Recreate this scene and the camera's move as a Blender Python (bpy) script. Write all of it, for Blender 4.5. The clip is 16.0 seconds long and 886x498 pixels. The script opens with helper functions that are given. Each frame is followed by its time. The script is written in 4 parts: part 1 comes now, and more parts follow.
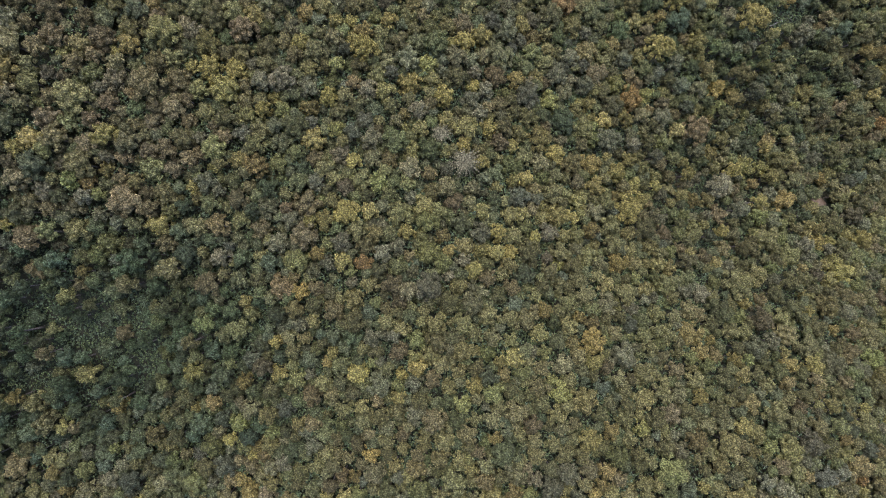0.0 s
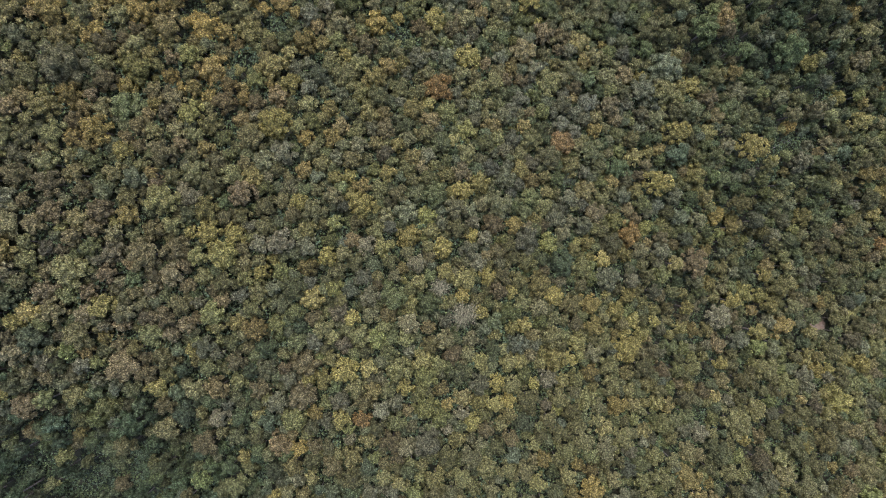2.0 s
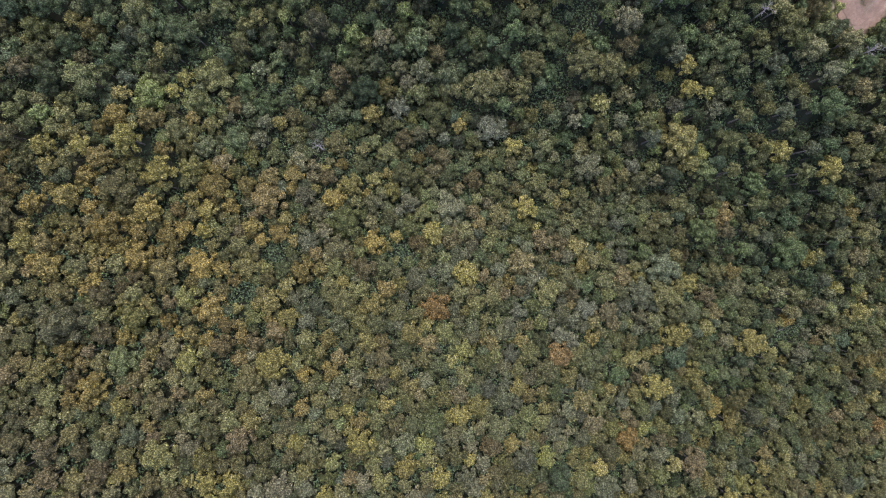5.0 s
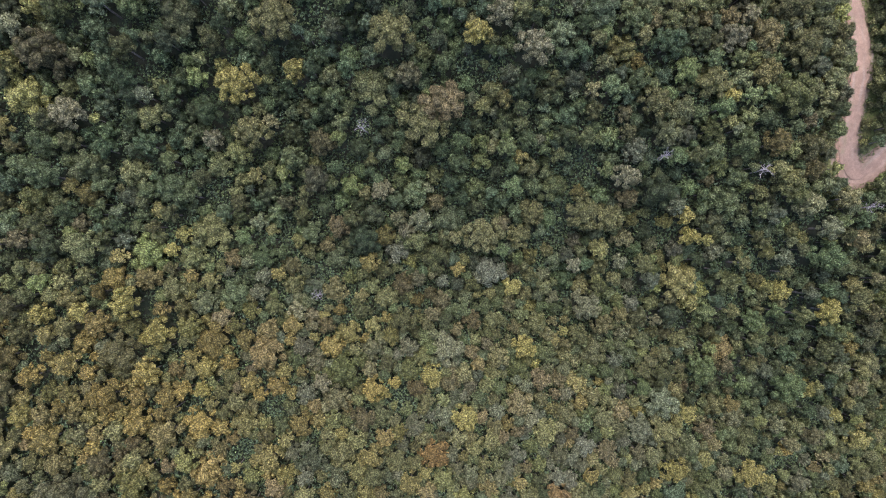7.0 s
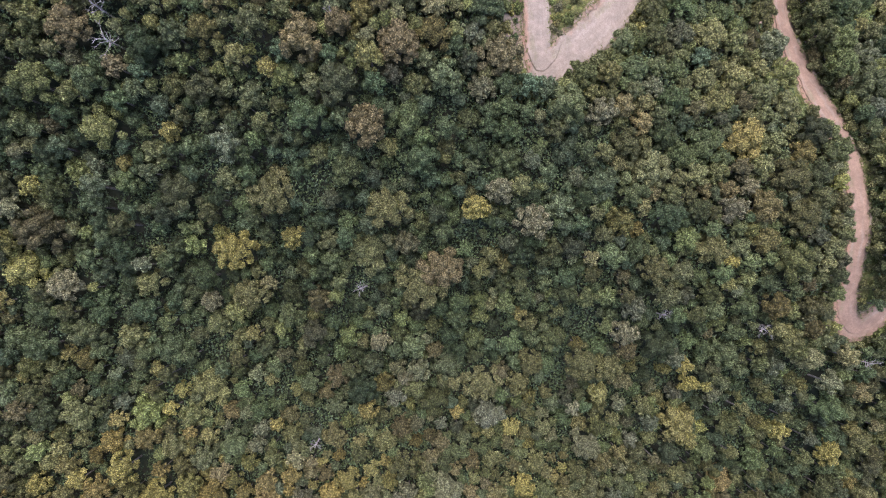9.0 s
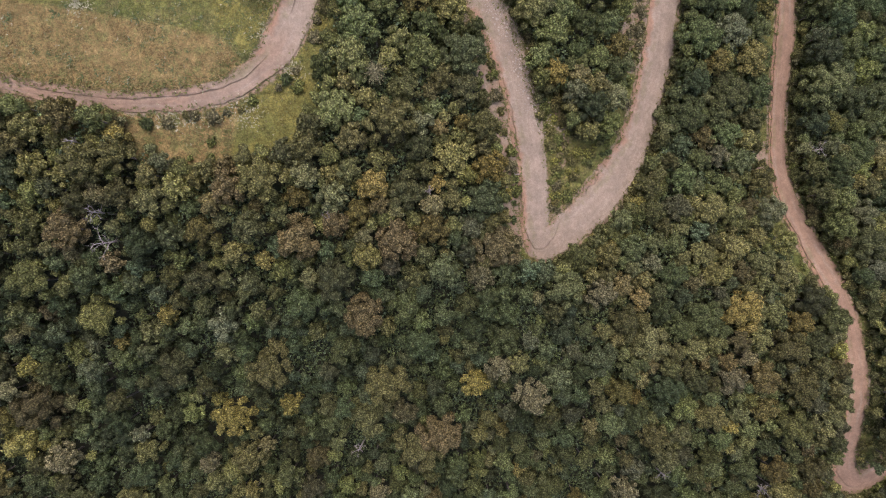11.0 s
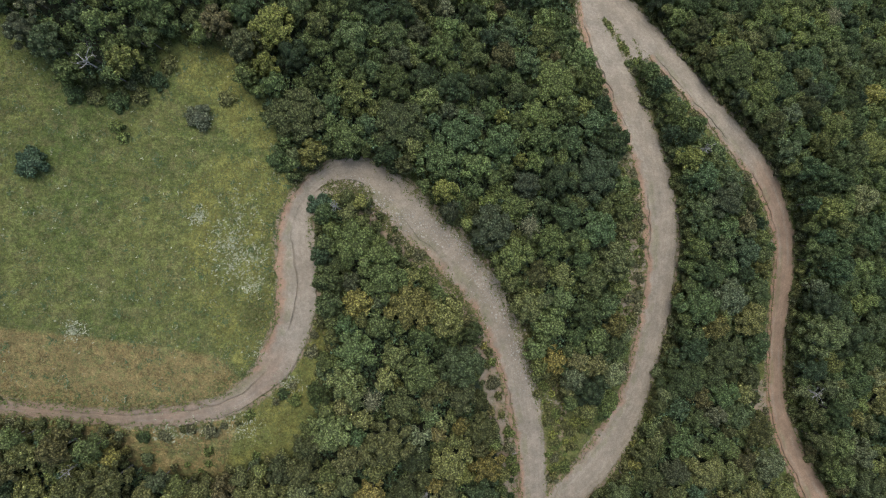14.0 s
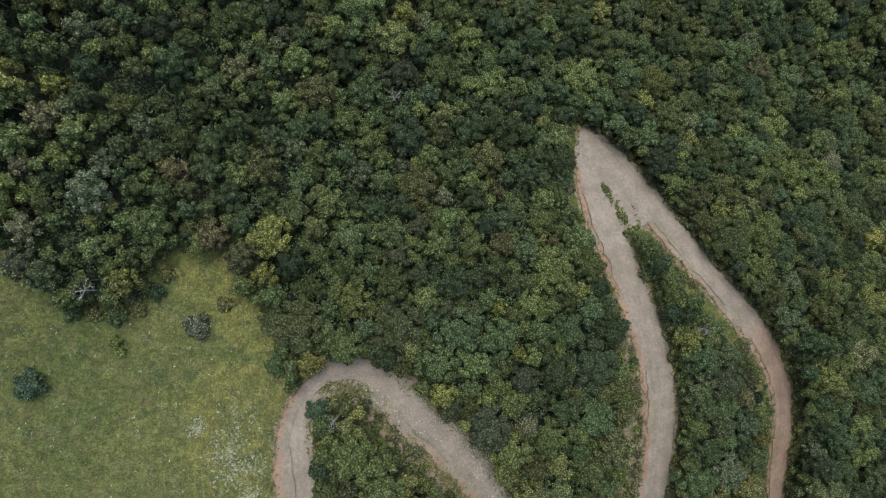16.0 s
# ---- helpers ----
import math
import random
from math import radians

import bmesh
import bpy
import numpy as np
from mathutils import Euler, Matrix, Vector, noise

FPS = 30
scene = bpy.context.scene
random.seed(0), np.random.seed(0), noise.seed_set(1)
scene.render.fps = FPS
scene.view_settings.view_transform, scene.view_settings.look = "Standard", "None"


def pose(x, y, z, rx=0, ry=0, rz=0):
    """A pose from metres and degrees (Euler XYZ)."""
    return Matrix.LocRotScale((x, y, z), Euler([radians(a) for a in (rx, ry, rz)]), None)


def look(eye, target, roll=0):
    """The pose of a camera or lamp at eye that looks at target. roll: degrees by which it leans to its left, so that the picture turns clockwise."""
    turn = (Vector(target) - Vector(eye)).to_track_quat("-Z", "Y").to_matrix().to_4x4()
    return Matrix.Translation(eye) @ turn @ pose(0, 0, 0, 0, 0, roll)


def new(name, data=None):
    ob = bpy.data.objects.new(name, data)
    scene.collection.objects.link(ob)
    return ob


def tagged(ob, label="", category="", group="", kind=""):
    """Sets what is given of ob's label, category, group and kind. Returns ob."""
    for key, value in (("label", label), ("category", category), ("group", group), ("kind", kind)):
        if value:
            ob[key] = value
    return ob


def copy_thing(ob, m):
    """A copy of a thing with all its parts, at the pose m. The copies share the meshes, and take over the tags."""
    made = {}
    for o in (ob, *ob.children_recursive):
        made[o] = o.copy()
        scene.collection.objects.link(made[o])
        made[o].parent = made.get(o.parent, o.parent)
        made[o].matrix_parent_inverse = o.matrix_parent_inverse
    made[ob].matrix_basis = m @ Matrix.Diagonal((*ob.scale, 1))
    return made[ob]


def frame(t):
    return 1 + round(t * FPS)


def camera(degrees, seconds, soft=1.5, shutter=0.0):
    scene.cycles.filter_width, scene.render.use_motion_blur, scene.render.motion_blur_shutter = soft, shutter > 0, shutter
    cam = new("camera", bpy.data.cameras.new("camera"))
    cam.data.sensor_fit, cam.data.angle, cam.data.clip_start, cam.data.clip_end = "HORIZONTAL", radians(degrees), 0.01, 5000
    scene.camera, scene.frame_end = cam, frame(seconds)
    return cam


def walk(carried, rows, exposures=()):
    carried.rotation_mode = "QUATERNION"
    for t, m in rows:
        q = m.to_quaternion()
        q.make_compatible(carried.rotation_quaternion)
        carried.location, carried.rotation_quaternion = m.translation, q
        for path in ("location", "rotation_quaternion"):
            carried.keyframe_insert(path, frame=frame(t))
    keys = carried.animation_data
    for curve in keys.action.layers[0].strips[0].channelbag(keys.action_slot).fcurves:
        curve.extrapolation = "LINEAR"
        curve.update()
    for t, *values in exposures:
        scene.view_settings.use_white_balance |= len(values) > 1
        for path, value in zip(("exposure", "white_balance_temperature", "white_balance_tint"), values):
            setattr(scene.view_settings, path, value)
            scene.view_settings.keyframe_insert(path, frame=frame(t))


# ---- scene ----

# ======== camera: a drone that looks straight down and flies ahead at a steady pace ========
PACE, EYE, SIDE = 15.0, 100.0, 0.0089
SWAY = [(0, .18), (.5, .12), (1, -.03), (1.5, -.03), (2, .01), (2.5, -.08), (3, -.06), (3.5, -.15), (4, -.09), (6.5, -.02),
        (7, .03), (7.5, -.05), (8, -.04), (10.5, -.15), (11, -.17), (11.5, -.01), (12, .11), (12.5, .09), (13, .16),
        (13.5, .06), (14, .11), (14.5, .14), (15, -.2), (15.5, -.17), (16, -.1)]
cam = camera(73.7, 16.0, soft=1.05)
walk(cam, [(t, pose(SIDE * PACE * t, PACE * t + s, EYE)) for t, s in SWAY],
     exposures=[(0, 1.1, 5700, 30), (4, 1.07, 5680, 27), (8, 1.34, 5600, 28), (10.3, 0.93, 6200, 32), (11, 0.7, 6450, 31), (12, 0.48, 6250, 11),
                (13, 0.31, 6020, 7), (16, 0.35, 5780, 9)])

# ======== light: a bright overcast sky with a veiled sun ========
SUN_ELEVATION, SUN_TURN = radians(68), radians(-4)
world = bpy.data.worlds.new("overcast_sky")
scene.world = world
world.use_nodes = True
wn = world.node_tree.nodes
sky = wn.new("ShaderNodeTexSky")
sky.sky_type, sky.sun_disc = "NISHITA", False
sky.sun_elevation, sky.sun_rotation = SUN_ELEVATION, SUN_TURN
sky.air_density, sky.dust_density, sky.ozone_density = 1.2, 4.0, 0.6
wn["Background"].inputs["Strength"].default_value = 0.15
world.node_tree.links.new(sky.outputs["Color"], wn["Background"].inputs["Color"])
sun = new("sun", bpy.data.lights.new("sun", "SUN"))
sun.data.energy, sun.data.angle, sun.data.color = 1.6, radians(45), (1.0, 0.95, 0.87)
sun_way = Vector((math.sin(SUN_TURN) * math.cos(SUN_ELEVATION), math.cos(SUN_TURN) * math.cos(SUN_ELEVATION), math.sin(SUN_ELEVATION)))
sun.matrix_world = look(sun_way * 200 + Vector((0, 120, 0)), (0, 120, 0))


# ======== materials ========
class Nodes:
    """A small writer of node materials."""

    def __init__(self, name, rough=0.9, spec=0.2):
        self.mat = bpy.data.materials.new(name)
        self.mat.use_nodes = True
        self.tree = self.mat.node_tree
        self.bsdf = self.tree.nodes["Principled BSDF"]
        self.bsdf.inputs["Roughness"].default_value = rough
        self.bsdf.inputs["Specular IOR Level"].default_value = spec

    def add(self, kind, **values):
        n = self.tree.nodes.new(kind)
        for key, value in values.items():
            setattr(n, key, value)
        return n

    def put(self, socket, value):
        if isinstance(value, bpy.types.NodeSocket):
            self.tree.links.new(value, socket)
        elif isinstance(value, tuple) and len(value) == 3 and socket.type == "RGBA":
            socket.default_value = (*value, 1)
        else:
            socket.default_value = value

    def coords(self):
        return self.add("ShaderNodeNewGeometry").outputs["Position"]

    def noise(self, scale, detail=4, rough=0.6, vector=None, distortion=0.0):
        n = self.add("ShaderNodeTexNoise")
        n.inputs["Scale"].default_value, n.inputs["Detail"].default_value = scale, detail
        n.inputs["Roughness"].default_value, n.inputs["Distortion"].default_value = rough, distortion
        self.put(n.inputs["Vector"], vector or self.coords())
        return n.outputs["Fac"]

    def ramp(self, fac, lo, hi):
        n = self.add("ShaderNodeMapRange", interpolation_type="SMOOTHSTEP")
        for i, v in enumerate((fac, lo, hi, 0.0, 1.0)):
            self.put(n.inputs[i], v)
        return n.outputs[0]

    def math(self, op, a, b):
        n = self.add("ShaderNodeMath", operation=op)
        self.put(n.inputs[0], a), self.put(n.inputs[1], b)
        return n.outputs[0]

    def mix(self, fac, a, b, blend="MIX"):
        n = self.add("ShaderNodeMix", data_type="RGBA", blend_type=blend)
        self.put(n.inputs["Factor"], fac)
        self.put(n.inputs[6], a), self.put(n.inputs[7], b)
        return n.outputs[2]

    def attr(self, name, kind="GEOMETRY", out="Fac"):
        return self.add("ShaderNodeAttribute", attribute_name=name, attribute_type=kind).outputs[out]

    def island(self):
        return self.add("ShaderNodeNewGeometry").outputs["Random Per Island"]

    def value(self, colour, lo, hi, fac):
        n = self.add("ShaderNodeMapRange")
        for i, v in enumerate((fac, 0.0, 1.0, lo, hi)):
            self.put(n.inputs[i], v)
        h = self.add("ShaderNodeHueSaturation")
        self.put(h.inputs["Value"], n.outputs[0]), self.put(h.inputs["Color"], colour)
        return h.outputs[0]

    def bump(self, height, strength, distance):
        b = self.add("ShaderNodeBump")
        b.inputs["Strength"].default_value, b.inputs["Distance"].default_value = strength, distance
        self.put(b.inputs["Height"], height)
        self.put(self.bsdf.inputs["Normal"], b.outputs[0])

    def done(self, colour):
        self.put(self.bsdf.inputs["Base Color"], colour)
        return self.mat


def leaf_material(name, kind):
    """Leaves: each tree's own tint, varied bough by bough and spray by spray, with leaf clusters and the shade in the
    chinks between them painted dark.
    """
    m = Nodes(name, 0.7, 0.3)
    tint = m.attr("tint", kind, "Color")
    c = m.value(tint, 0.0, 3.4, m.math("MULTIPLY", m.attr("spray"), 0.53))
    c = m.mix(m.math("MULTIPLY", m.ramp(m.noise(0.7, 3), 0.5, 0.8), 0.25), c, (0.15, 0.14, 0.05))
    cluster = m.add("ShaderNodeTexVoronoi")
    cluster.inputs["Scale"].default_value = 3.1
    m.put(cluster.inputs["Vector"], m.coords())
    chink_shade = m.ramp(m.math("ADD", cluster.outputs["Distance"], m.math("MULTIPLY", m.math("SUBTRACT", m.noise(4.2, 3, 0.65), 0.5), 1.1)), 0.12, 0.78)
    # cluster tops lightened, shade between clusters put into the leaf colour
    c = m.value(c, 1.78, 0.4, chink_shade)
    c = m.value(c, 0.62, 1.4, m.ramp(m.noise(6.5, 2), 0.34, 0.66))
    m.bump(m.math("SUBTRACT", 1.0, chink_shade), 1.0, 0.35)
    thin = m.add("ShaderNodeBsdfTranslucent")
    m.put(thin.inputs["Color"], m.mix(0.35, c, (0.2, 0.23, 0.06)))
    both = m.add("ShaderNodeMixShader")
    m.put(both.inputs[0], 0.4)
    m.put(both.inputs[1], m.bsdf.outputs[0]), m.put(both.inputs[2], thin.outputs[0])
    m.put(m.tree.nodes["Material Output"].inputs["Surface"], both.outputs[0])
    return m.done(c)


def bark_material():
    m = Nodes("bark", 0.9)
    c = m.mix(m.ramp(m.noise(3.0, 6), 0.35, 0.65), (0.09, 0.077, 0.06), (0.27, 0.25, 0.21))
    m.bump(m.noise(12.0, 5), 0.6, 0.03)
    return m.done(c)


def dead_material():
    m = Nodes("bleached_wood", 0.85)
    c = m.mix(m.ramp(m.noise(4.0, 6), 0.3, 0.7), (0.2, 0.185, 0.16), (0.42, 0.4, 0.36))
    m.bump(m.noise(14.0, 5), 0.5, 0.02)
    return m.done(c)


def ground_material():
    """Forest floor, pasture and bare earth on one sheet, by the masks that the ground carries."""
    m = Nodes("ground", 0.95, 0.1)
    big, mid, fine = m.noise(0.07, 5), m.noise(0.45, 5), m.noise(3.5, 6, 0.7)
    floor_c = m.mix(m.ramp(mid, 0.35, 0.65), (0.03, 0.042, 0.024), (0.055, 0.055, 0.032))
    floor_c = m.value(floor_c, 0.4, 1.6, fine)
    grass = m.mix(m.ramp(big, 0.35, 0.65), (0.078, 0.1, 0.027), (0.118, 0.125, 0.037))
    grass = m.mix(m.math("MULTIPLY", m.ramp(mid, 0.45, 0.72), 0.7), grass, (0.145, 0.131, 0.055))
    grass = m.mix(m.math("MULTIPLY", m.ramp(m.noise(1.1, 6, 0.75), 0.5, 0.66), 0.6), grass, (0.135, 0.115, 0.052))
    weedy = m.mix(m.ramp(m.noise(0.3, 5), 0.4, 0.65), (0.165, 0.157, 0.044), (0.122, 0.13, 0.038))
    dry = m.mix(m.ramp(mid, 0.35, 0.7), (0.185, 0.136, 0.055), (0.256, 0.194, 0.083))
    dry = m.mix(m.math("MULTIPLY", m.ramp(m.noise(0.8, 6, 0.7), 0.42, 0.62), 0.8), dry, (0.13, 0.14, 0.05))
    wander = m.math("MULTIPLY", m.math("SUBTRACT", m.noise(0.8, 5), 0.5), 0.8)
    grass = m.mix(m.ramp(m.math("ADD", m.attr("weedy"), wander), 0.35, 0.7), grass, weedy)
    grass = m.mix(m.ramp(m.math("ADD", m.attr("dry"), m.math("MULTIPLY", wander, 0.5)), 0.35, 0.65), grass, dry)
    grass = m.value(grass, 0.6, 1.4, m.ramp(m.noise(2.4, 5, 0.75), 0.3, 0.7))
    grass = m.value(grass, 0.75, 1.22, m.ramp(m.noise(0.75, 4), 0.32, 0.68))
    grass = m.value(grass, 0.72, 1.3, m.ramp(m.noise(7.0, 3), 0.3, 0.7))
    earth = m.mix(m.ramp(m.noise(0.6, 6), 0.35, 0.65), (0.255, 0.185, 0.12), (0.28, 0.232, 0.165))
    earth = m.mix(m.math("MULTIPLY", m.ramp(m.noise(1.1, 6, 0.7), 0.52, 0.66), 0.7), earth, (0.1, 0.11, 0.045))
    earth = m.value(earth, 0.6, 1.4, fine)
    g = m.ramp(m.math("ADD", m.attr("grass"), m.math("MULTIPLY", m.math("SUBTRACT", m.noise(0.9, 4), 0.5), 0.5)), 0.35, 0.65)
    s = m.ramp(m.math("ADD", m.attr("soil"), m.math("MULTIPLY", m.math("SUBTRACT", m.noise(0.7, 5), 0.5), 0.9)), 0.4, 0.62)
    m.bump(m.noise(3.2, 7, 0.8), 0.8, 0.28)
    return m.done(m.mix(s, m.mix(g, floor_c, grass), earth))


def road_material(name, pale, red, worn, earthy):
    """Packed earth and gravel: pale lanes, red earth along the cut bank, ruts with their shade painted in, weedy strips
    and stains.
    """
    m = Nodes(name, 0.92, 0.15)
    across, cut = m.attr("across"), m.attr("cut")
    shift = m.math("SUBTRACT", m.noise(0.45, 6, 0.65), 0.5)
    c = m.mix(m.math("MULTIPLY", m.ramp(m.noise(0.13, 6), 0.45, 0.68), 0.6), pale, worn)
    c = m.mix(m.ramp(m.math("ADD", m.attr("earthy"), m.math("MULTIPLY", m.math("SUBTRACT", m.noise(0.1, 5), 0.5), 0.9)), 0.2, 0.8), c, earthy)
    bank = m.ramp(m.math("ADD", cut, m.math("MULTIPLY", shift, 1.3)), 0.42, 0.85)
    c = m.mix(m.math("MULTIPLY", bank, 0.85), c, red)
    edge = m.math("ADD", m.math("ABSOLUTE", across, 0.0), m.math("MULTIPLY", shift, 0.6))
    track = m.math("SUBTRACT", 1.0, m.ramp(m.math("ABSOLUTE", m.math("SUBTRACT", edge, 0.4), 0.0), 0.02, 0.22))
    c = m.mix(m.math("MULTIPLY", m.math("MULTIPLY", track, m.ramp(m.noise(0.12, 3), 0.4, 0.6)), 0.4), c, worn)
    c = m.mix(m.math("MULTIPLY", m.ramp(m.noise(0.9, 7, 0.7), 0.56, 0.7), 0.4), c, (0.14, 0.125, 0.09))
    along = m.add("ShaderNodeCombineXYZ")
    m.put(along.inputs[0], m.math("MULTIPLY", m.attr("along"), 0.12)), m.put(along.inputs[1], m.math("MULTIPLY", across, 5.0))
    streak = m.noise(1.0, 6, 0.7, along.outputs[0])
    strip = m.math("SUBTRACT", 1.0, m.ramp(m.math("ABSOLUTE", m.math("SUBTRACT", m.math("ADD", cut, m.math("MULTIPLY", shift, 0.5)), 0.34), 0.0), 0.06, 0.3))
    weedy = m.math("MULTIPLY", strip, m.ramp(m.noise(0.22, 6, 0.75), 0.47, 0.6))
    c = m.mix(m.math("MULTIPLY", weedy, 0.4), c, (0.14, 0.135, 0.058))
    verge = m.ramp(m.math("ADD", edge, m.math("MULTIPLY", m.math("SUBTRACT", m.noise(1.3, 6, 0.75), 0.5), 0.5)), 0.88, 1.06)
    c = m.mix(m.math("MULTIPLY", verge, 0.7), c, (0.13, 0.125, 0.055))
    # the rut's own shade, painted as a dark tone along its groove
    c = m.mix(m.math("MULTIPLY", m.attr("rut"), m.ramp(m.noise(1.6, 6, 0.7), 0.3, 0.6)), c, (0.1, 0.085, 0.062))
    c = m.value(c, 0.93, 1.07, m.ramp(streak, 0.3, 0.7))
    c = m.value(c, 0.86, 1.12, m.ramp(m.noise(0.35, 6, 0.7), 0.34, 0.66))
    c = m.value(c, 0.88, 1.12, m.ramp(m.noise(1.9, 6, 0.75), 0.32, 0.68))
    c = m.value(c, 0.87, 1.13, m.ramp(m.noise(9.0, 3), 0.3, 0.7))
    m.bump(m.noise(1.8, 7, 0.7), 0.7, 0.14)
    return m.done(c)


def tuft_material(name, tint_a, tint_b, tint_c):
    m = Nodes(name, 0.8, 0.2)
    r = m.island()
    c = m.mix(m.ramp(r, 0.2, 0.6), tint_a, tint_b)
    c = m.mix(m.ramp(r, 0.75, 0.95), c, tint_c)
    c = m.value(c, 0.6, 1.4, m.noise(1.7, 3))
    return m.done(c)


def stone_material():
    m = Nodes("stone", 0.85, 0.3)
    c = m.value(m.mix(m.island(), (0.18, 0.16, 0.125), (0.38, 0.345, 0.28)), 0.7, 1.3, m.noise(6.0, 5))
    m.bump(m.noise(14.0, 4), 0.5, 0.03)
    return m.done(c)


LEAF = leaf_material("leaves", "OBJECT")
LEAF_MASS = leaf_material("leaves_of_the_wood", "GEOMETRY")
BARK, DEAD, GROUND = bark_material(), dead_material(), ground_material()
ROAD = road_material("packed_earth_road", (0.241, 0.2, 0.147), (0.27, 0.166, 0.104), (0.264, 0.226, 0.171), (0.23, 0.16, 0.107))
GRASS = tuft_material("grass_blades", (0.068, 0.094, 0.031), (0.096, 0.108, 0.039), (0.145, 0.132, 0.06))
DRY_GRASS = tuft_material("dry_grass_blades", (0.185, 0.14, 0.057), (0.225, 0.177, 0.075), (0.14, 0.142, 0.053))
WEED = tuft_material("weed_leaves", (0.095, 0.115, 0.036), (0.145, 0.145, 0.046), (0.175, 0.148, 0.068))
BLOOM = tuft_material("pale_blooms", (0.31, 0.31, 0.2), (0.24, 0.255, 0.15), (0.42, 0.4, 0.29))
BROAD = tuft_material("broad_weed_leaves", (0.06, 0.092, 0.034), (0.085, 0.112, 0.042), (0.2, 0.2, 0.12))
STONE = stone_material()

# ======== the lie of the land ========
RELIEF_LEVEL, RELIEF_X, RELIEF_Y = -12.7, -27.8, 20.2
RELIEF = np.array([
    [-8.9, -4.8, 13.5, -5.4, -6.8, -7.5, 1.6, 6.2, 10.9, 2.0],
    [-7.1, -2.4, 0.7, -9.5, 13.3, -8.3, 4.7, -14.7, -1.9, -1.7],
    [-0.8, 7.3, -0.7, 4.7, -13.4, -19.1, 20.3, 11.2, 3.5, -3.2],
    [5.9, 4.1, -4.8, 8.2, -15.3, 33.0, -11.6, -4.7, -6.6, -6.6],
    [16.1, -11.6, -1.7, 11.4, -31.2, 20.2, -24.6, 29.9, 7.7, -6.8],
    [27.4, -2.9, 0.5, -0.4, 4.8, 36.0, -16.6, 5.6, -12.2, -9.6]])


def land(x, y):
    """Height of the ground: a tilted plane with broad swells."""
    x, y = np.clip(np.asarray(x, float), -110, 110), np.clip(np.asarray(y, float), -70, 310)
    z = RELIEF_LEVEL + RELIEF_X * x / 98 + RELIEF_Y * (y - 120) / 168
    for i in range(6):
        for j in range(10):
            cx, cy = -95 + 38 * i, -45 + 330 / 9 * j
            z = z + RELIEF[i, j] * np.exp(-((x - cx) ** 2 + (y - cy) ** 2) / 2888.0)
    return z


def land_at(x, y):
    return float(land(x, y))


def spline(points, step):
    """Points at even steps on a smooth curve through the given ones; further columns go along."""
    p = np.array(points, float)
    p = np.vstack([2 * p[0] - p[1], p, 2 * p[-1] - p[-2]])
    out = []
    for i in range(1, len(p) - 2):
        n = max(1, int(np.hypot(*(p[i + 1] - p[i])[:2]) / step))
        for k in range(n):
            u = k / n
            out.append(0.5 * (2 * p[i] + (p[i + 1] - p[i - 1]) * u + (2 * p[i - 1] - 5 * p[i] + 4 * p[i + 1] - p[i + 2]) * u * u
                              + (3 * p[i] - p[i - 1] - 3 * p[i + 1] + p[i + 2]) * u ** 3))
    out.append(p[-2])
    return np.array(out)


# the switchback road, from the high hairpin down to the pasture, and the track that leaves it: x, y, width, where the rut runs
ROAD_MAIN = [(29.4, 257.8, 5.4, 0.6), (29.2, 254.0, 6.2, 0.6), (29.3, 250.4, 6.5, 0.62), (30.2, 245.5, 6.2, 0.64), (31.7, 240.9, 5.8, 0.64), (33.6, 235.3, 5.8, 0.62),
             (35.5, 229.8, 5.8, 0.62), (37.2, 224.5, 5.8, 0.62), (38.4, 218.7, 6.0, 0.64), (39.2, 212.5, 6.2, 0.66), (39.2, 206.0, 6.0, 0.68), (38.8, 199.8, 5.8, 0.7),
             (37.6, 193.5, 5.4, 0.72), (36.4, 188.6, 5.2, 0.75), (33.9, 181.5, 5.8, 0.78), (28.8, 174.0, 6.8, 0.8), (23.3, 168.9, 6.2, 0.6), (19.7, 166.1, 5.6, 0.0),
             (17.7, 165.9, 5.0, -0.5), (16.9, 168.9, 4.8, -0.8), (16.6, 173.0, 4.8, -0.8), (16.0, 179.2, 4.8, -0.8), (14.8, 185.3, 4.9, -0.78), (13.2, 191.2, 5.1, -0.74), (11.4, 197.2, 5.5, -0.7),
             (8.0, 203.6, 6.3, -0.6), (3.4, 209.2, 6.5, -0.55), (-1.2, 213.9, 6.5, -0.5), (-5.2, 217.8, 6.2, -0.45), (-9.0, 220.6, 5.4, -0.4), (-12.4, 221.3, 4.6, -0.4),
             (-15.4, 220.2, 4.3, -0.3), (-18.3, 217.3, 3.8, -0.1), (-19.6, 213.4, 4.6, 0.1), (-19.4, 209.5, 5.4, 0.1), (-18.9, 204.7, 5.8, 0.1), (-19.8, 199.1, 5.2, 0.15),
             (-22.0, 194.0, 4.8, 0.2)]
ROAD_FARM = [(-22.0, 194.0, 4.4, 0.2), (-25.2, 190.1, 3.7, 0.25), (-29.3, 187.7, 3.2, 0.3), (-34.3, 186.5, 2.9, 0.35), (-39.1, 186.0, 2.7, 0.4), (-44.0, 185.9, 2.5, 0.3),
             (-49.5, 186.4, 2.2, 0.2), (-56.4, 187.3, 2.1, 0.2), (-66.0, 188.6, 2.1, 0.2), (-80.0, 189.5, 2.5, 0.2)]
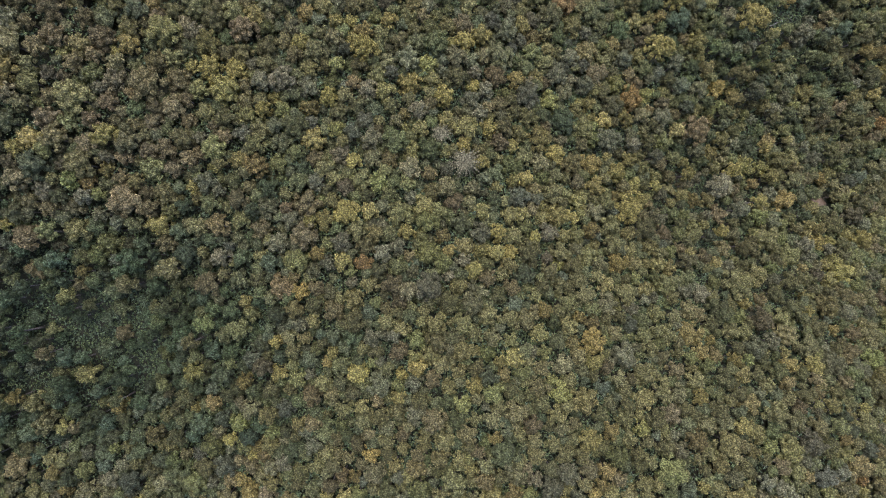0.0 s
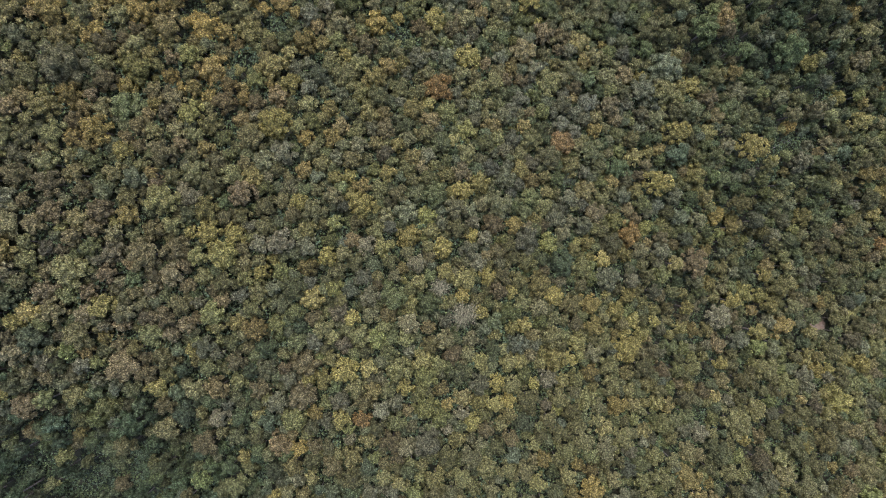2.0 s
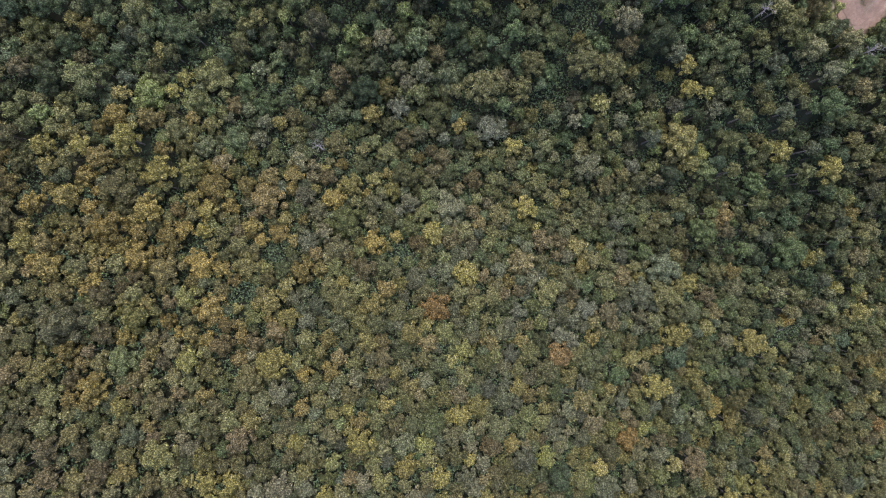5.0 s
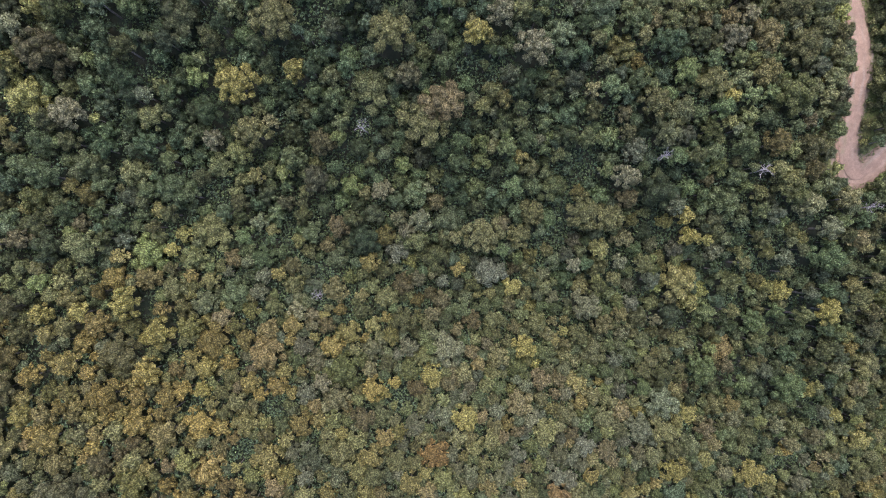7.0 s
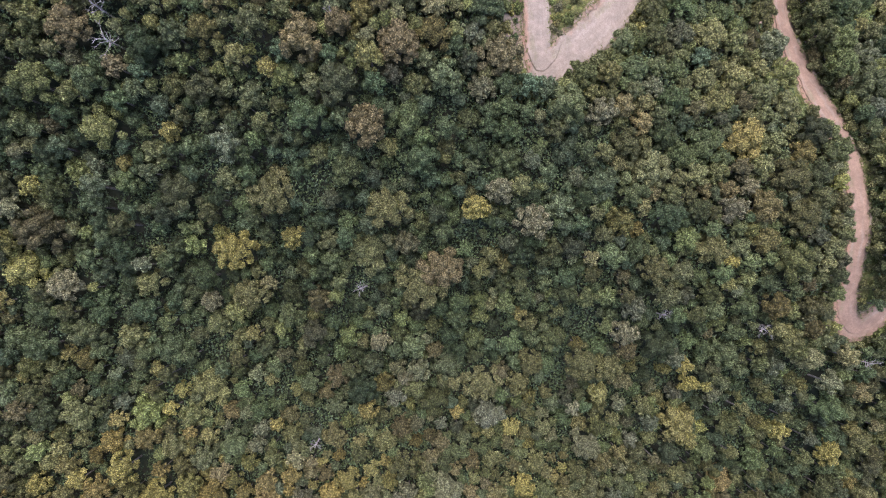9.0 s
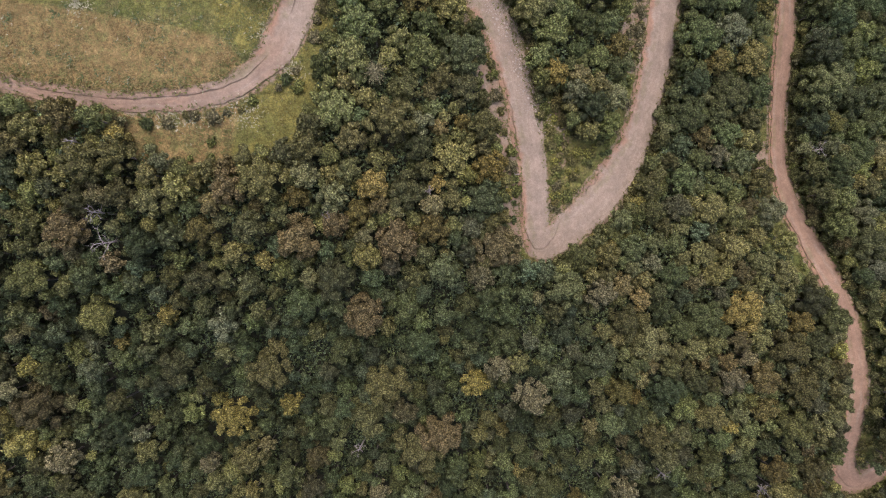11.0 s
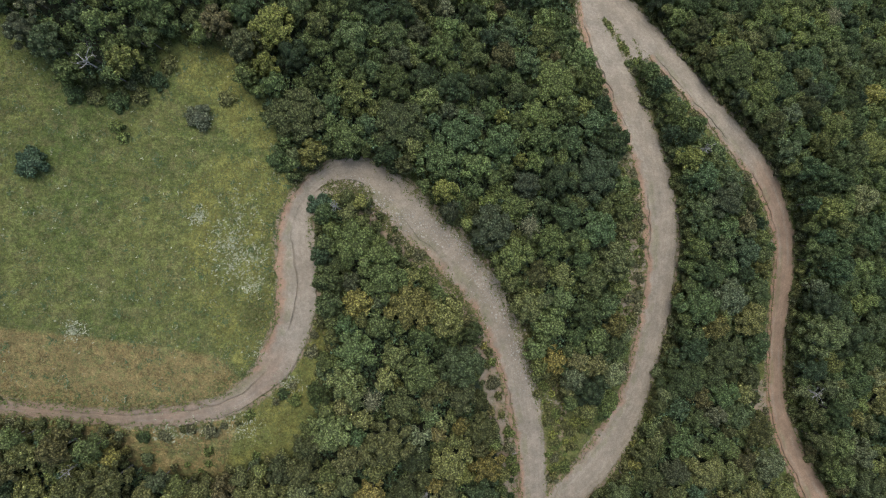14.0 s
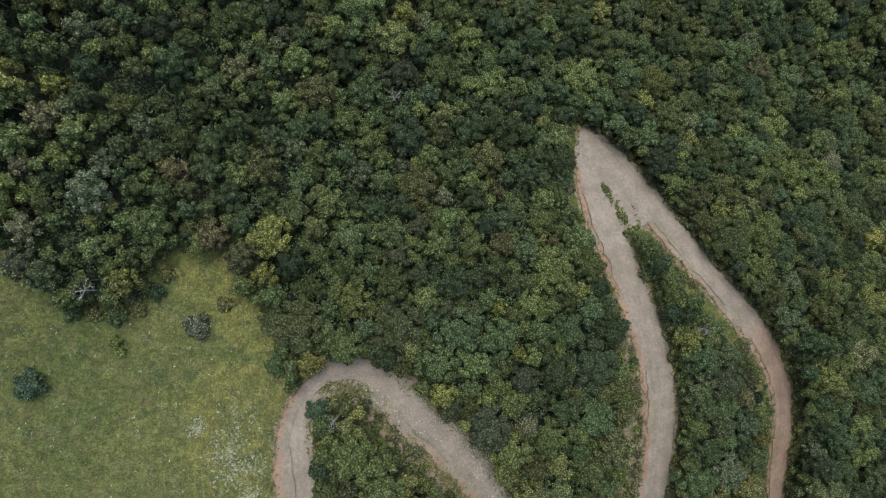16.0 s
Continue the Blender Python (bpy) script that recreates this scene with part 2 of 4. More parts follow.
ROAD_RIGHT = [(29.4, 259.2, 5.6, 0.5), (32.4, 256.6, 6.6, 0.5), (36.4, 251.8, 6.4, 0.5), (40.7, 246.1, 6.0, 0.55), (45.3, 240.3, 5.8, 0.6), (50.0, 234.6, 5.4, 0.62),
              (55.2, 228.9, 5.4, 0.64), (59.9, 223.0, 5.4, 0.66), (63.2, 217.2, 5.2, 0.68), (65.2, 211.2, 5.0, 0.7), (65.7, 205.0, 4.8, 0.7), (65.5, 198.5, 4.6, 0.7),
              (65.4, 191.8, 4.4, 0.7), (65.7, 185.2, 4.2, 0.7), (66.3, 178.8, 4.4, 0.7), (68.2, 172.6, 4.8, 0.7), (71.0, 166.2, 4.8, 0.7), (74.1, 159.8, 4.8, 0.7),
              (76.4, 153.4, 4.6, 0.7), (77.3, 146.4, 4.4, 0.7), (77.7, 140.2, 4.2, 0.7), (77.6, 133.0, 4.0, 0.7), (77.6, 127.5, 3.8, 0.7), (78.4, 122.6, 4.4, 0.6),
              (81.4, 119.4, 4.8, 0.3), (84.4, 121.8, 4.6, 0.0), (87.0, 125.8, 4.2, -0.2), (91.0, 132.0, 4.0, -0.4), (97.0, 139.0, 3.8, -0.5)]
ROAD_APRON = [(28.3, 261.8, 2.6, 0.0), (29.0, 259.5, 4.5, 0.0), (30.0, 257.0, 4.0, 0.0), (31.4, 253.0, 6.0, 0.0), (33.4, 249.0, 5.2, 0.0), (35.6, 244.8, 2.6, 0.0)]
ROADS = [spline(r, 0.6) for r in (ROAD_MAIN + ROAD_FARM[1:], ROAD_RIGHT, ROAD_APRON)]
ROAD_POINTS = np.vstack(ROADS)

PASTURE = [(-120, 262), (-75, 252), (-56.5, 243.3), (-55.7, 240.0), (-53.0, 237.3), (-50.2, 233.8), (-47.3, 231.8), (-42.2, 231.7), (-39.1, 233.6),
           (-38.2, 237.6), (-35.1, 240.0), (-29.9, 240.0), (-27.1, 237.9), (-27.4, 235.0), (-25.2, 231.2), (-23.2, 228.3), (-20.5, 224.0),
           (-19.0, 216), (-18.5, 205), (-20, 196), (-25, 189), (-31, 186.5), (-45.5, 185.3), (-60.9, 185.7), (-120, 187)]
MEADOW = [(-46.5, 186), (-45.5, 184.0), (-42.3, 180.2), (-38.1, 178.0), (-34.9, 176.8), (-28.9, 178.0), (-23.8, 179.7), (-19.6, 181.4), (-18.1, 184.4),
          (-16.8, 189.3), (-14.6, 195.1), (-14.6, 200), (-15.6, 206.0), (-20, 206), (-20, 196), (-25, 189), (-31, 186.5)]
WEDGE = [(16.8, 189.5), (20.4, 189.5), (22.0, 184.5), (26.2, 182.5), (28.3, 182.4), (24.2, 177.5), (20.7, 172.5), (19.2, 173.0), (17.8, 182.1)]
SHOULDER = [(4.9, 197.0), (9.3, 197.5), (14.7, 179.4), (15.2, 166.8), (11.6, 166.8), (10.7, 176.5), (8.3, 187.4)]
SCAR = [(19.5, 188.2), (21.2, 188.0), (22.4, 183.0), (21.8, 177.0), (20.6, 177.4), (20.6, 183.0)]


WEEDY = [(-35.1, 218), (-34.0, 208.2), (-32.9, 205.0), (-30.0, 194.9), (-25.7, 192), (-21, 199), (-20, 208.0), (-20, 222), (-30, 224)]
CORNER = [(-40, 240), (-26, 240), (-20, 224), (-27, 225), (-34, 231)]
DRY = [(-120, 206), (-58.8, 199.3), (-49.4, 198.1), (-38.8, 196.5), (-30.0, 194.9), (-26, 190), (-31, 176), (-120, 180)]
BENCH = [(28.6, 238), (30.9, 224.9), (31.8, 218.2), (31.6, 212.5), (30.8, 203.0), (30.2, 196.2), (34.5, 195), (37, 203), (37.2, 218), (33.5, 238)]
INNER = [(-13.5, 217.6), (-8.5, 216.4), (-3, 211.4), (3, 205.6), (7.9, 198.8), (6, 198), (0.5, 204.5), (-5, 210), (-10, 214.8)]
SCRAPE = [(89.2, 13.4), (93.4, 14.0), (95.6, 11.6), (94.0, 8.8), (90.2, 9.2)]
LAYBY = [(59.8, 184.0), (66.0, 186.5), (66.4, 178.0), (62.0, 176.8), (59.2, 179.5)]
FORK = [(27.5, 259), (33, 256), (39.5, 246.5), (37.8, 243.5), (34.2, 244), (30.5, 250)]


def inside(poly, x, y):
    """Signed distance to a polygon's edge, positive within."""
    x, y = np.asarray(x, float), np.asarray(y, float)
    best, within = np.full(x.shape, 1e9), np.zeros(x.shape, bool)
    for (ax, ay), (bx, by) in zip(poly, poly[1:] + poly[:1]):
        dx, dy = bx - ax, by - ay
        u = np.clip(((x - ax) * dx + (y - ay) * dy) / (dx * dx + dy * dy + 1e-9), 0, 1)
        best = np.minimum(best, np.hypot(x - ax - u * dx, y - ay - u * dy))
        cross = (ay > y) != (by > y)
        within ^= cross & (x < ax + (y - ay) * dx / (dy if abs(dy) > 1e-9 else 1e-9))
    return np.where(within, best, -best)


def off_road(x, y):
    """Distance beyond the nearest road's edge."""
    x, y = np.asarray(x, float).ravel(), np.asarray(y, float).ravel()
    out = np.full(x.shape, 1e9)
    pts = ROAD_POINTS[::2]
    for k in range(0, len(x), 4000):
        d = np.hypot(x[k:k + 4000, None] - pts[None, :, 0], y[k:k + 4000, None] - pts[None, :, 1]) - pts[None, :, 2] / 2
        out[k:k + 4000] = d.min(1)
    return out


def mesh_from(name, verts, faces, material, smooth=False):
    """A mesh from arrays of vertices and of faces that all have as many corners."""
    me = bpy.data.meshes.new(name)
    n, k = len(faces), faces.shape[1]
    me.vertices.add(len(verts)), me.loops.add(n * k), me.polygons.add(n)
    me.vertices.foreach_set("co", np.ascontiguousarray(verts, np.float32).ravel())
    me.loops.foreach_set("vertex_index", np.ascontiguousarray(faces, np.int32).ravel())
    me.polygons.foreach_set("loop_start", np.arange(0, n * k, k, dtype=np.int32))
    me.polygons.foreach_set("use_smooth", np.full(n, smooth))
    me.update(calc_edges=True)
    if material:
        me.materials.append(material)
    return me


def float_attr(me, name, values):
    me.attributes.new(name, "FLOAT", "POINT").data.foreach_set("value", np.ascontiguousarray(values, np.float32))


def grid_faces(nx, ny):
    i, j = np.meshgrid(np.arange(nx - 1), np.arange(ny - 1), indexing="ij")
    a = (i * ny + j).ravel()
    return np.stack([a, a + ny, a + ny + 1, a + 1], 1)


def make_ground():
    far = np.array([3, 8, 18, 40, 90, 200, 450, 1000, 2400.0])
    xs = np.concatenate([-110 - far[::-1], np.arange(-110, 110.5, 1.25), 110 + far])
    ys = np.concatenate([-72 - far[::-1], np.arange(-72, 310.5, 1.25), 310 + far])
    gx, gy = (g.ravel() for g in np.meshgrid(xs, ys, indexing="ij"))
    road = off_road(gx, gy)
    rng = np.random.default_rng(3)
    z = land(gx, gy) + np.clip(road - 0.6, 0, 1) * rng.normal(0, 0.06, gx.shape) - 0.5 * np.clip((-road - 0.1) / 0.9, 0, 1)
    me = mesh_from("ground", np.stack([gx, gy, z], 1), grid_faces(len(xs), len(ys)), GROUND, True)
    grass = np.maximum.reduce([inside(p, gx, gy) for p in (PASTURE, MEADOW, WEDGE)])
    soil = np.maximum.reduce([0.8 - road / 1.4] + [inside(p, gx, gy) / 2 + 0.5 for p in (SHOULDER, FORK, INNER, LAYBY, SCRAPE, SCAR)] + [inside(BENCH, gx, gy) / 2 + 0.5])
    float_attr(me, "grass", np.clip(np.maximum((grass + 2.6) / 3, (3.4 - road) / 3) + 0.5, 0, 1))
    float_attr(me, "soil", np.clip(soil, 0, 1))
    float_attr(me, "dry", np.clip(inside(DRY, gx, gy) / 3.5 + 0.5, 0, 1))
    float_attr(me, "weedy", np.clip(np.maximum.reduce([inside(p, gx, gy) for p in (WEEDY, CORNER, MEADOW, WEDGE)]) / 4 + 0.5, 0, 1))
    return tagged(new("ground", me), "rolling forest floor with green and dry pasture", "ground", kind="structure")


def make_road(name, line, material, label, lift):
    t = np.gradient(line[:, :2], axis=0)
    t /= np.linalg.norm(t, axis=1)[:, None] + 1e-9
    side = np.stack([t[:, 1], -t[:, 0]], 1)
    rng = np.random.default_rng(len(line))
    smooth = lambda v, n: np.convolve(np.pad(v, n, mode="edge"), np.ones(2 * n + 1) / (2 * n + 1), "valid")
    left, right = (1 + 0.03 + smooth(rng.normal(0, 0.13, len(line)), 1) + smooth(rng.normal(0, 0.3, len(line)), 9) for _ in range(2))
    rut_way = line[:, 3] + smooth(rng.normal(0, 0.12, len(line)), 4) + smooth(rng.normal(0, 0.05, len(line)), 1)
    rut_depth = np.clip(smooth(rng.normal(0.0, 1.0, len(line)), 6) * 2.6 + 0.75, 0, 1) * np.clip(np.minimum(np.arange(len(line)), np.arange(len(line))[::-1]) / 12, 0, 1)
    near = 0.13 / line[:, 2]
    run = np.concatenate([[0], np.cumsum(np.hypot(*np.diff(line[:, :2], axis=0).T))])
    s0, s1 = np.clip(run / (line[:, 2] / 2), 0, 1), np.clip((run[-1] - run) / (line[:, 2] / 2), 0, 1)
    cap = np.sqrt(np.clip((1 - (1 - s0) ** 2) * (1 - (1 - s1) ** 2), 0.004, 1))  # rounded ends
    places = [-1 + (rut_way - 0.1 + 1) * u for u in (0, 0.06, 0.25, 0.5, 0.75)]
    places += [rut_way - 2 * near, rut_way - near, rut_way + near, rut_way + 2.4 * near]
    places += [1 - (1 - rut_way - 0.1) * u for u in (0.75, 0.5, 0.25, 0.06, 0)]
    rows, marks, ruts, cuts = [], [], [], []
    for k, pos in enumerate(places):
        deep = rut_depth * (k in (6, 7))
        w = line[:, 2] / 2 * pos * cap * np.where(pos < 0, left, right)
        x, y = line[:, 0] + side[:, 0] * w, line[:, 1] + side[:, 1] * w
        z = land(x, y) + lift - 0.14 * (np.abs(pos) > 0.99) - 0.04 * np.exp(-((np.abs(pos) - 0.42) / 0.15) ** 2) - 0.17 * deep
        rows.append(np.stack([x, y, z], 1)), marks.append(pos), ruts.append(deep), cuts.append(-side[:, 0] * pos)
    v = np.stack(rows, 1).reshape(-1, 3)
    me = mesh_from(name, v, grid_faces(len(line), len(places)), material, False)
    float_attr(me, "across", np.stack(marks, 1).ravel())
    float_attr(me, "cut", np.stack(cuts, 1).ravel())
    float_attr(me, "earthy", np.clip((v[:, 0] - 44) / 10, 0, 1) * np.clip((236 - v[:, 1]) / 26, 0, 1) + 0.55 * np.clip((-16 - v[:, 0]) / 6, 0, 1) * np.clip((202 - v[:, 1]) / 8, 0, 1))
    float_attr(me, "along", np.repeat(run, len(places)))
    float_attr(me, "rut", np.stack(ruts, 1).ravel() * np.where(v[:, 0] > 20, 0.85, 0.3))
    return tagged(new(name, me), label, "road", kind="structure")


make_ground()
make_road("road_1", ROADS[0], ROAD, "pale gravel switchback road with a washed-out rut", 0.10)
make_road("road_2", ROADS[1], ROAD, "reddish earth road along the wooded slope", 0.07)


def make_apron():
    """The bare ground where the two roads meet: rows from its western to its eastern edge."""
    west = spline([(29.2, 262.6, 0), (27.4, 261.6, 0), (26.3, 259.0, 0), (26.2, 256.1, 0), (26.9, 250.8, 0), (28.9, 244.1, 0), (29.6, 242.0, 0)], 0.4)
    ys = np.linspace(262.6, 242.4, 66)
    east = np.interp(-ys, [-262.6, -261, -259.8, -256.8, -251.7, -247.5, -245.8, -244.4, -242.4], [29.9, 31.0, 31.7, 33.8, 38.1, 41.2, 40.6, 38.8, 34.0])
    xw = np.interp(-ys, -west[:, 1], west[:, 0])
    u = np.linspace(0, 1, 26)
    rng = np.random.default_rng(8)
    x = xw[:, None] + (east - xw)[:, None] * u[None] + rng.normal(0, 0.05, (66, 26))
    y = np.repeat(ys[:, None], 26, 1)
    rim = np.minimum(np.minimum(u, 1 - u)[None] * (east - xw)[:, None], np.minimum(262.6 - y, y - 242.4))
    z = land(x, y) + 0.125 - 0.12 * np.clip(1 - rim / 0.9, 0, 1) ** 2 + rng.normal(0, 0.008, x.shape)
    v = np.stack([x, y, z], -1).reshape(-1, 3)
    me = mesh_from("road_3", v, grid_faces(66, 26), ROAD, True)
    float_attr(me, "across", np.repeat((2 * u - 1)[None] * 0.5, 66, 0).ravel())
    for name in ("cut", "earthy", "rut"):
        float_attr(me, name, np.zeros(len(v)))
    float_attr(me, "along", y.ravel())
    return tagged(new("road_3", me), "bare gravel apron where the two roads meet", "road", kind="structure")


make_apron()

# ======== trees ========
PALETTE = {"olive": (0.115, 0.115, 0.042), "green": (0.072, 0.098, 0.036), "deep": (0.05, 0.073, 0.032), "grey": (0.098, 0.106, 0.062),
           "yellow": (0.21, 0.19, 0.052), "brown": (0.132, 0.11, 0.05), "pale": (0.165, 0.16, 0.085), "blue": (0.058, 0.085, 0.046), "lime": (0.115, 0.135, 0.04),
           "orange": (0.24, 0.15, 0.04), "scrub": (0.135, 0.13, 0.066), "ochre": (0.175, 0.14, 0.038), "fresh": (0.185, 0.19, 0.05)}


def crown_shape(seed, lobes, cards, spray, deep=1.2):
    """A broadleaf crown of radius 1 whose top is at z = 0: billowing boughs on an uneven dome, with leaf sprays over every bough."""
    rng = np.random.default_rng(seed)
    p0, p1, p2 = rng.uniform(0, 2 * math.pi, 3)
    outline = lambda a: 1 + 0.1 * math.cos(2 * a + p0) + 0.08 * math.cos(3 * a + p1) + 0.06 * math.cos(5 * a + p2)
    centres, radii = [(0.0, 0.0, -0.72 * deep)], [0.66]
    for k in range(lobes):
        c = 1 - 1.3 * (k + 0.4) / lobes
        w = math.sqrt(1 - c * c)
        a = 2.399963 * k + rng.uniform(-0.4, 0.4)
        s = rng.uniform(0.2, 0.32) * math.sqrt(18 / lobes)
        r = (1 - 0.8 * s) * rng.uniform(0.92, 1.05)
        centres.append((r * w * math.cos(a) * outline(a), r * w * math.sin(a) * outline(a), deep * (r * c - 1) + 0.1 * s + rng.uniform(-0.05, 0.08)))
        radii.append(s)
    centres, radii = np.array(centres), np.array(radii)
    w = radii ** 2 * np.where(np.arange(len(radii)) == 0, 0.1, 1)
    pick = rng.choice(len(radii), cards * 4, p=w / w.sum())
    d = rng.normal(size=(cards * 4, 3))
    d /= np.linalg.norm(d, axis=1)[:, None]
    d[:, 2] = np.where(d[:, 2] < -0.2, -d[:, 2], d[:, 2])
    p = centres[pick] + d * radii[pick, None] * rng.uniform(0.94, 1.14, (cards * 4, 1))
    gap = np.linalg.norm(p[:, None] - centres[None], axis=2) - radii[None] * 0.93
    keep = np.flatnonzero(gap.min(1) > -0.001)[:cards]
    p, d = p[keep], d[keep]
    n = d + rng.normal(0, 0.45, d.shape) + np.array([0, 0, 0.2])
    n /= np.linalg.norm(n, axis=1)[:, None]
    u = np.cross(n, rng.normal(size=n.shape))
    u /= np.linalg.norm(u, axis=1)[:, None]
    v = np.cross(n, u)
    long, wide = (spray * rng.uniform(0.65, 1.4, (len(p), 1)) for _ in range(2))
    droop = n * long * 0.35
    leaf = np.stack([p - u * long - droop, p + u * long * 0.8 + v * wide * 0.7, p + u * long * 0.8 - v * wide * 0.7 - droop * 0.6], 1).reshape(-1, 3)
    # each bough is a small uneven dome
    ring, base = 4, len(leaf)
    verts, extra = [leaf], [np.arange(len(leaf)).reshape(-1, 3)]
    for c, s in zip(centres, radii * 0.97):
        turn, dome = rng.uniform(0, 1.5), [c + np.array([0, 0, s])]
        for row, lat in enumerate((0.5, -0.35)):
            for k in range(ring):
                a = 2 * math.pi * (k + 0.5 * row) / ring + turn
                rr = math.sqrt(1 - lat * lat) * 1.06
                dome.append(c + s * np.array([rr * math.cos(a), rr * math.sin(a), lat]) * rng.uniform(0.86, 1.12))
        verts.append(np.array(dome))
        f = []
        for k in range(ring):
            q = (k + 1) % ring
            f += [(0, 1 + k, 1 + q), (1 + k, 1 + ring + k, 1 + q), (1 + q, 1 + ring + k, 1 + ring + q)]
        extra.append(np.array(f) + base)
        base += len(dome)
    faces = np.vstack(extra)
    shade = rng.uniform(0.9, 1.1, len(faces))
    shade[:len(p)] = rng.uniform(0.74, 1.4, len(p))
    return np.vstack(verts), faces, shade


def leafy(me, shade):
    """How light each spray of a crown is."""
    me.attributes.new("spray", "FLOAT", "FACE").data.foreach_set("value", np.ascontiguousarray(shade, np.float32))
    return me


def stem_shape(seed, limbs, sides):
    """Trunk with limbs, height 1 and radius about 0.5 at z = 0 (to be scaled); quads alone."""
    rng = np.random.default_rng(seed)
    verts, faces = [], []

    def tube(points, radii):
        start = len(verts)
        for q, r in zip(points, radii):
            for k in range(sides):
                a = 2 * math.pi * k / sides
                verts.append((q[0] + r * math.cos(a), q[1] + r * math.sin(a), q[2]))
        for i in range(len(points) - 1):
            for k in range(sides):
                b = start + i * sides
                faces.append((b + k, b + (k + 1) % sides, b + sides + (k + 1) % sides, b + sides + k))

    bend = rng.uniform(-0.02, 0.02, 2)
    tube([(0, 0, -0.06), (bend[0], bend[1], 0.4), (bend[0] * 2, 0, 0.85)], (0.024, 0.017, 0.008))
    for k in range(limbs):
        a, h = 2.4 * k + rng.uniform(0, 1), rng.uniform(0.45, 0.65)
        r = rng.uniform(0.12, 0.24)
        tube([(bend[0], bend[1], h), (r * math.cos(a) * 0.6, r * math.sin(a) * 0.6, h + 0.12), (r * math.cos(a), r * math.sin(a), h + 0.22)], (0.010, 0.007, 0.003))
    return np.array(verts), np.array(faces)


# ---- trees that stand out from the wood: x, y, crown radius ----
YELLOW_SOUTH = [(-18.1, 7.2, 2.6), (39.6, 9.0, 3.4), (-41.8, 32.8, 2.6), (-37.6, 32.7, 2.2), (-32.8, 25.7, 1.6), (-14.9, 38.3, 2.7), (71.3, 53.6, 3.6),
                (47.6, 44.6, 3.2), (4.0, 41.6, 2.2), (0.1, 30.2, 2.2), (-6.9, 3.3, 1.8), (10.7, 3.4, 2.0), (9.1, 24.4, 2.0), (37.2, 16.7, 2.4),
                (-21.4, 28.6, 1.9), (-8.0, -24.1, 1.3), (-31.1, 53.5, 3.2), (52.2, 56.0, 3.1)]
YELLOW_NORTH = [(-57.0, 95.1, 2.9), (-18.3, 88.0, 2.5), (18.4, 84.0, 2.7), (-54.5, 88.3, 1.3), (-44.5, 78.4, 1.7), (82.6, 92.0, 3.0), (-70.2, 93.5, 2.0),
                (-36.0, 134.8, 3.8), (6.8, 142.0, 2.4), (-51.9, 89.4, 2.9), (-25.5, 137.2, 2.2), (51.2, 107.7, 2.1), (2.2, 218.5, 2.0), (-22.5, 241.5, 3.3),
                (10.9, 230.7, 1.4), (13.8, 223.7, 1.3), (-23.2, 236.2, 1.9), (-48.7, 261.3, 1.6), (-4.2, 278.4, 2.0)]
PALE = [(6.3, 35.4, 1.5), (-4.8, 27.2, 2.0), (-59.2, 28.1, 1.1), (-59.0, 16.5, 1.2), (-44.0, 20.4, 1.3),
        (-41.2, -1.3, 1.9), (41.7, 23.1, 1.8), (21.3, 3.5, 2.1), (63.2, 14.5, 3.0), (3.9, -1.9, 1.6), (1.2, -5.1, 1.4), (-17.4, -6.1, 1.2),
        (18.2, -45.1, 1.6), (-29.4, 31.3, 2.5), (-14.3, 30.7, 2.0), (-23.0, 78.3, 2.0), (16.5, 139.7, 3.2), (36.1, 119.0, 2.6), (-64.4, 128.6, 2.9),
        (-6.4, 108.8, 1.8), (10.9, 144.8, 2.4), (-41.7, 125.4, 1.9), (-11.2, 116.8, 2.2), (27.4, 157.5, 2.6),         (-51.5, 242.6, 2.1), (-51.9, 250.6, 1.4)]
BROWN = [(-73.2, 2.3, 2.6), (48.0, 3.6, 1.8), (57.0, 26.9, 3.3), (-65.7, 36.3, 2.1), (21.9, 76.8, 2.4), (13.6, 65.5, 1.5), (1.0, 131.7, 4.1),
         (-19.8, 109.6, 2.3), (-53.5, 167.8, 3.3), (-5.6, 166.2, 3.4), (-11.0, 154.6, 3.4), (-29.1, 173.7, 2.7), (-14.5, 168.6, 2.1), (20.2, 241.4, 1.1),
         (11.2, 249.2, 1.2), (-29.9, 241.9, 2.3), (-35.2, 250.8, 2.0)]
LARGE = [(9.1, 108.0, 4.0), (18.8, 112.4, 2.8), (28.7, 112.5, 3.6), (33.9, 111.4, 3.2), (16.6, 108.0, 2.8), (-8.2, 141.9, 3.9), (-2.6, 128.6, 4.7),
         (-34.1, 126.6, 3.1), (39.0, 131.4, 3.0), (-28.2, 144.3, 3.8), (-17.7, 179.0, 2.4), (-6.0, 182.8, 3.6), (-44.0, 178.1, 2.6), (-17.0, 263.5, 2.9),
         (-23.4, 251.4, 2.8), (-1.7, 249.7, 3.2), (9.2, 254.8, 2.8)]
DEAD_TREES = [(61.4, 120.0, 1.9), (42.4, 122.6, 1.7), (-13.7, 127.8, 1.5), (-24.3, 95.8, 1.5), (82.6, 113.2, 2.1), (-48.3, 166.2, 2.5), (-48.8, 170.2, 1.6),
              (-0.8, 173.2, 0.9), (71.1, 183.6, 2.5), (-49.8, 180.0, 1.1), (-14.9, 168.9, 1.5), (45.5, 226.5, 1.3), (-44.4, 234.2, 2.2), (-5.4, 263.8, 1.8),
              (-12.9, 215.7, 1.1)]
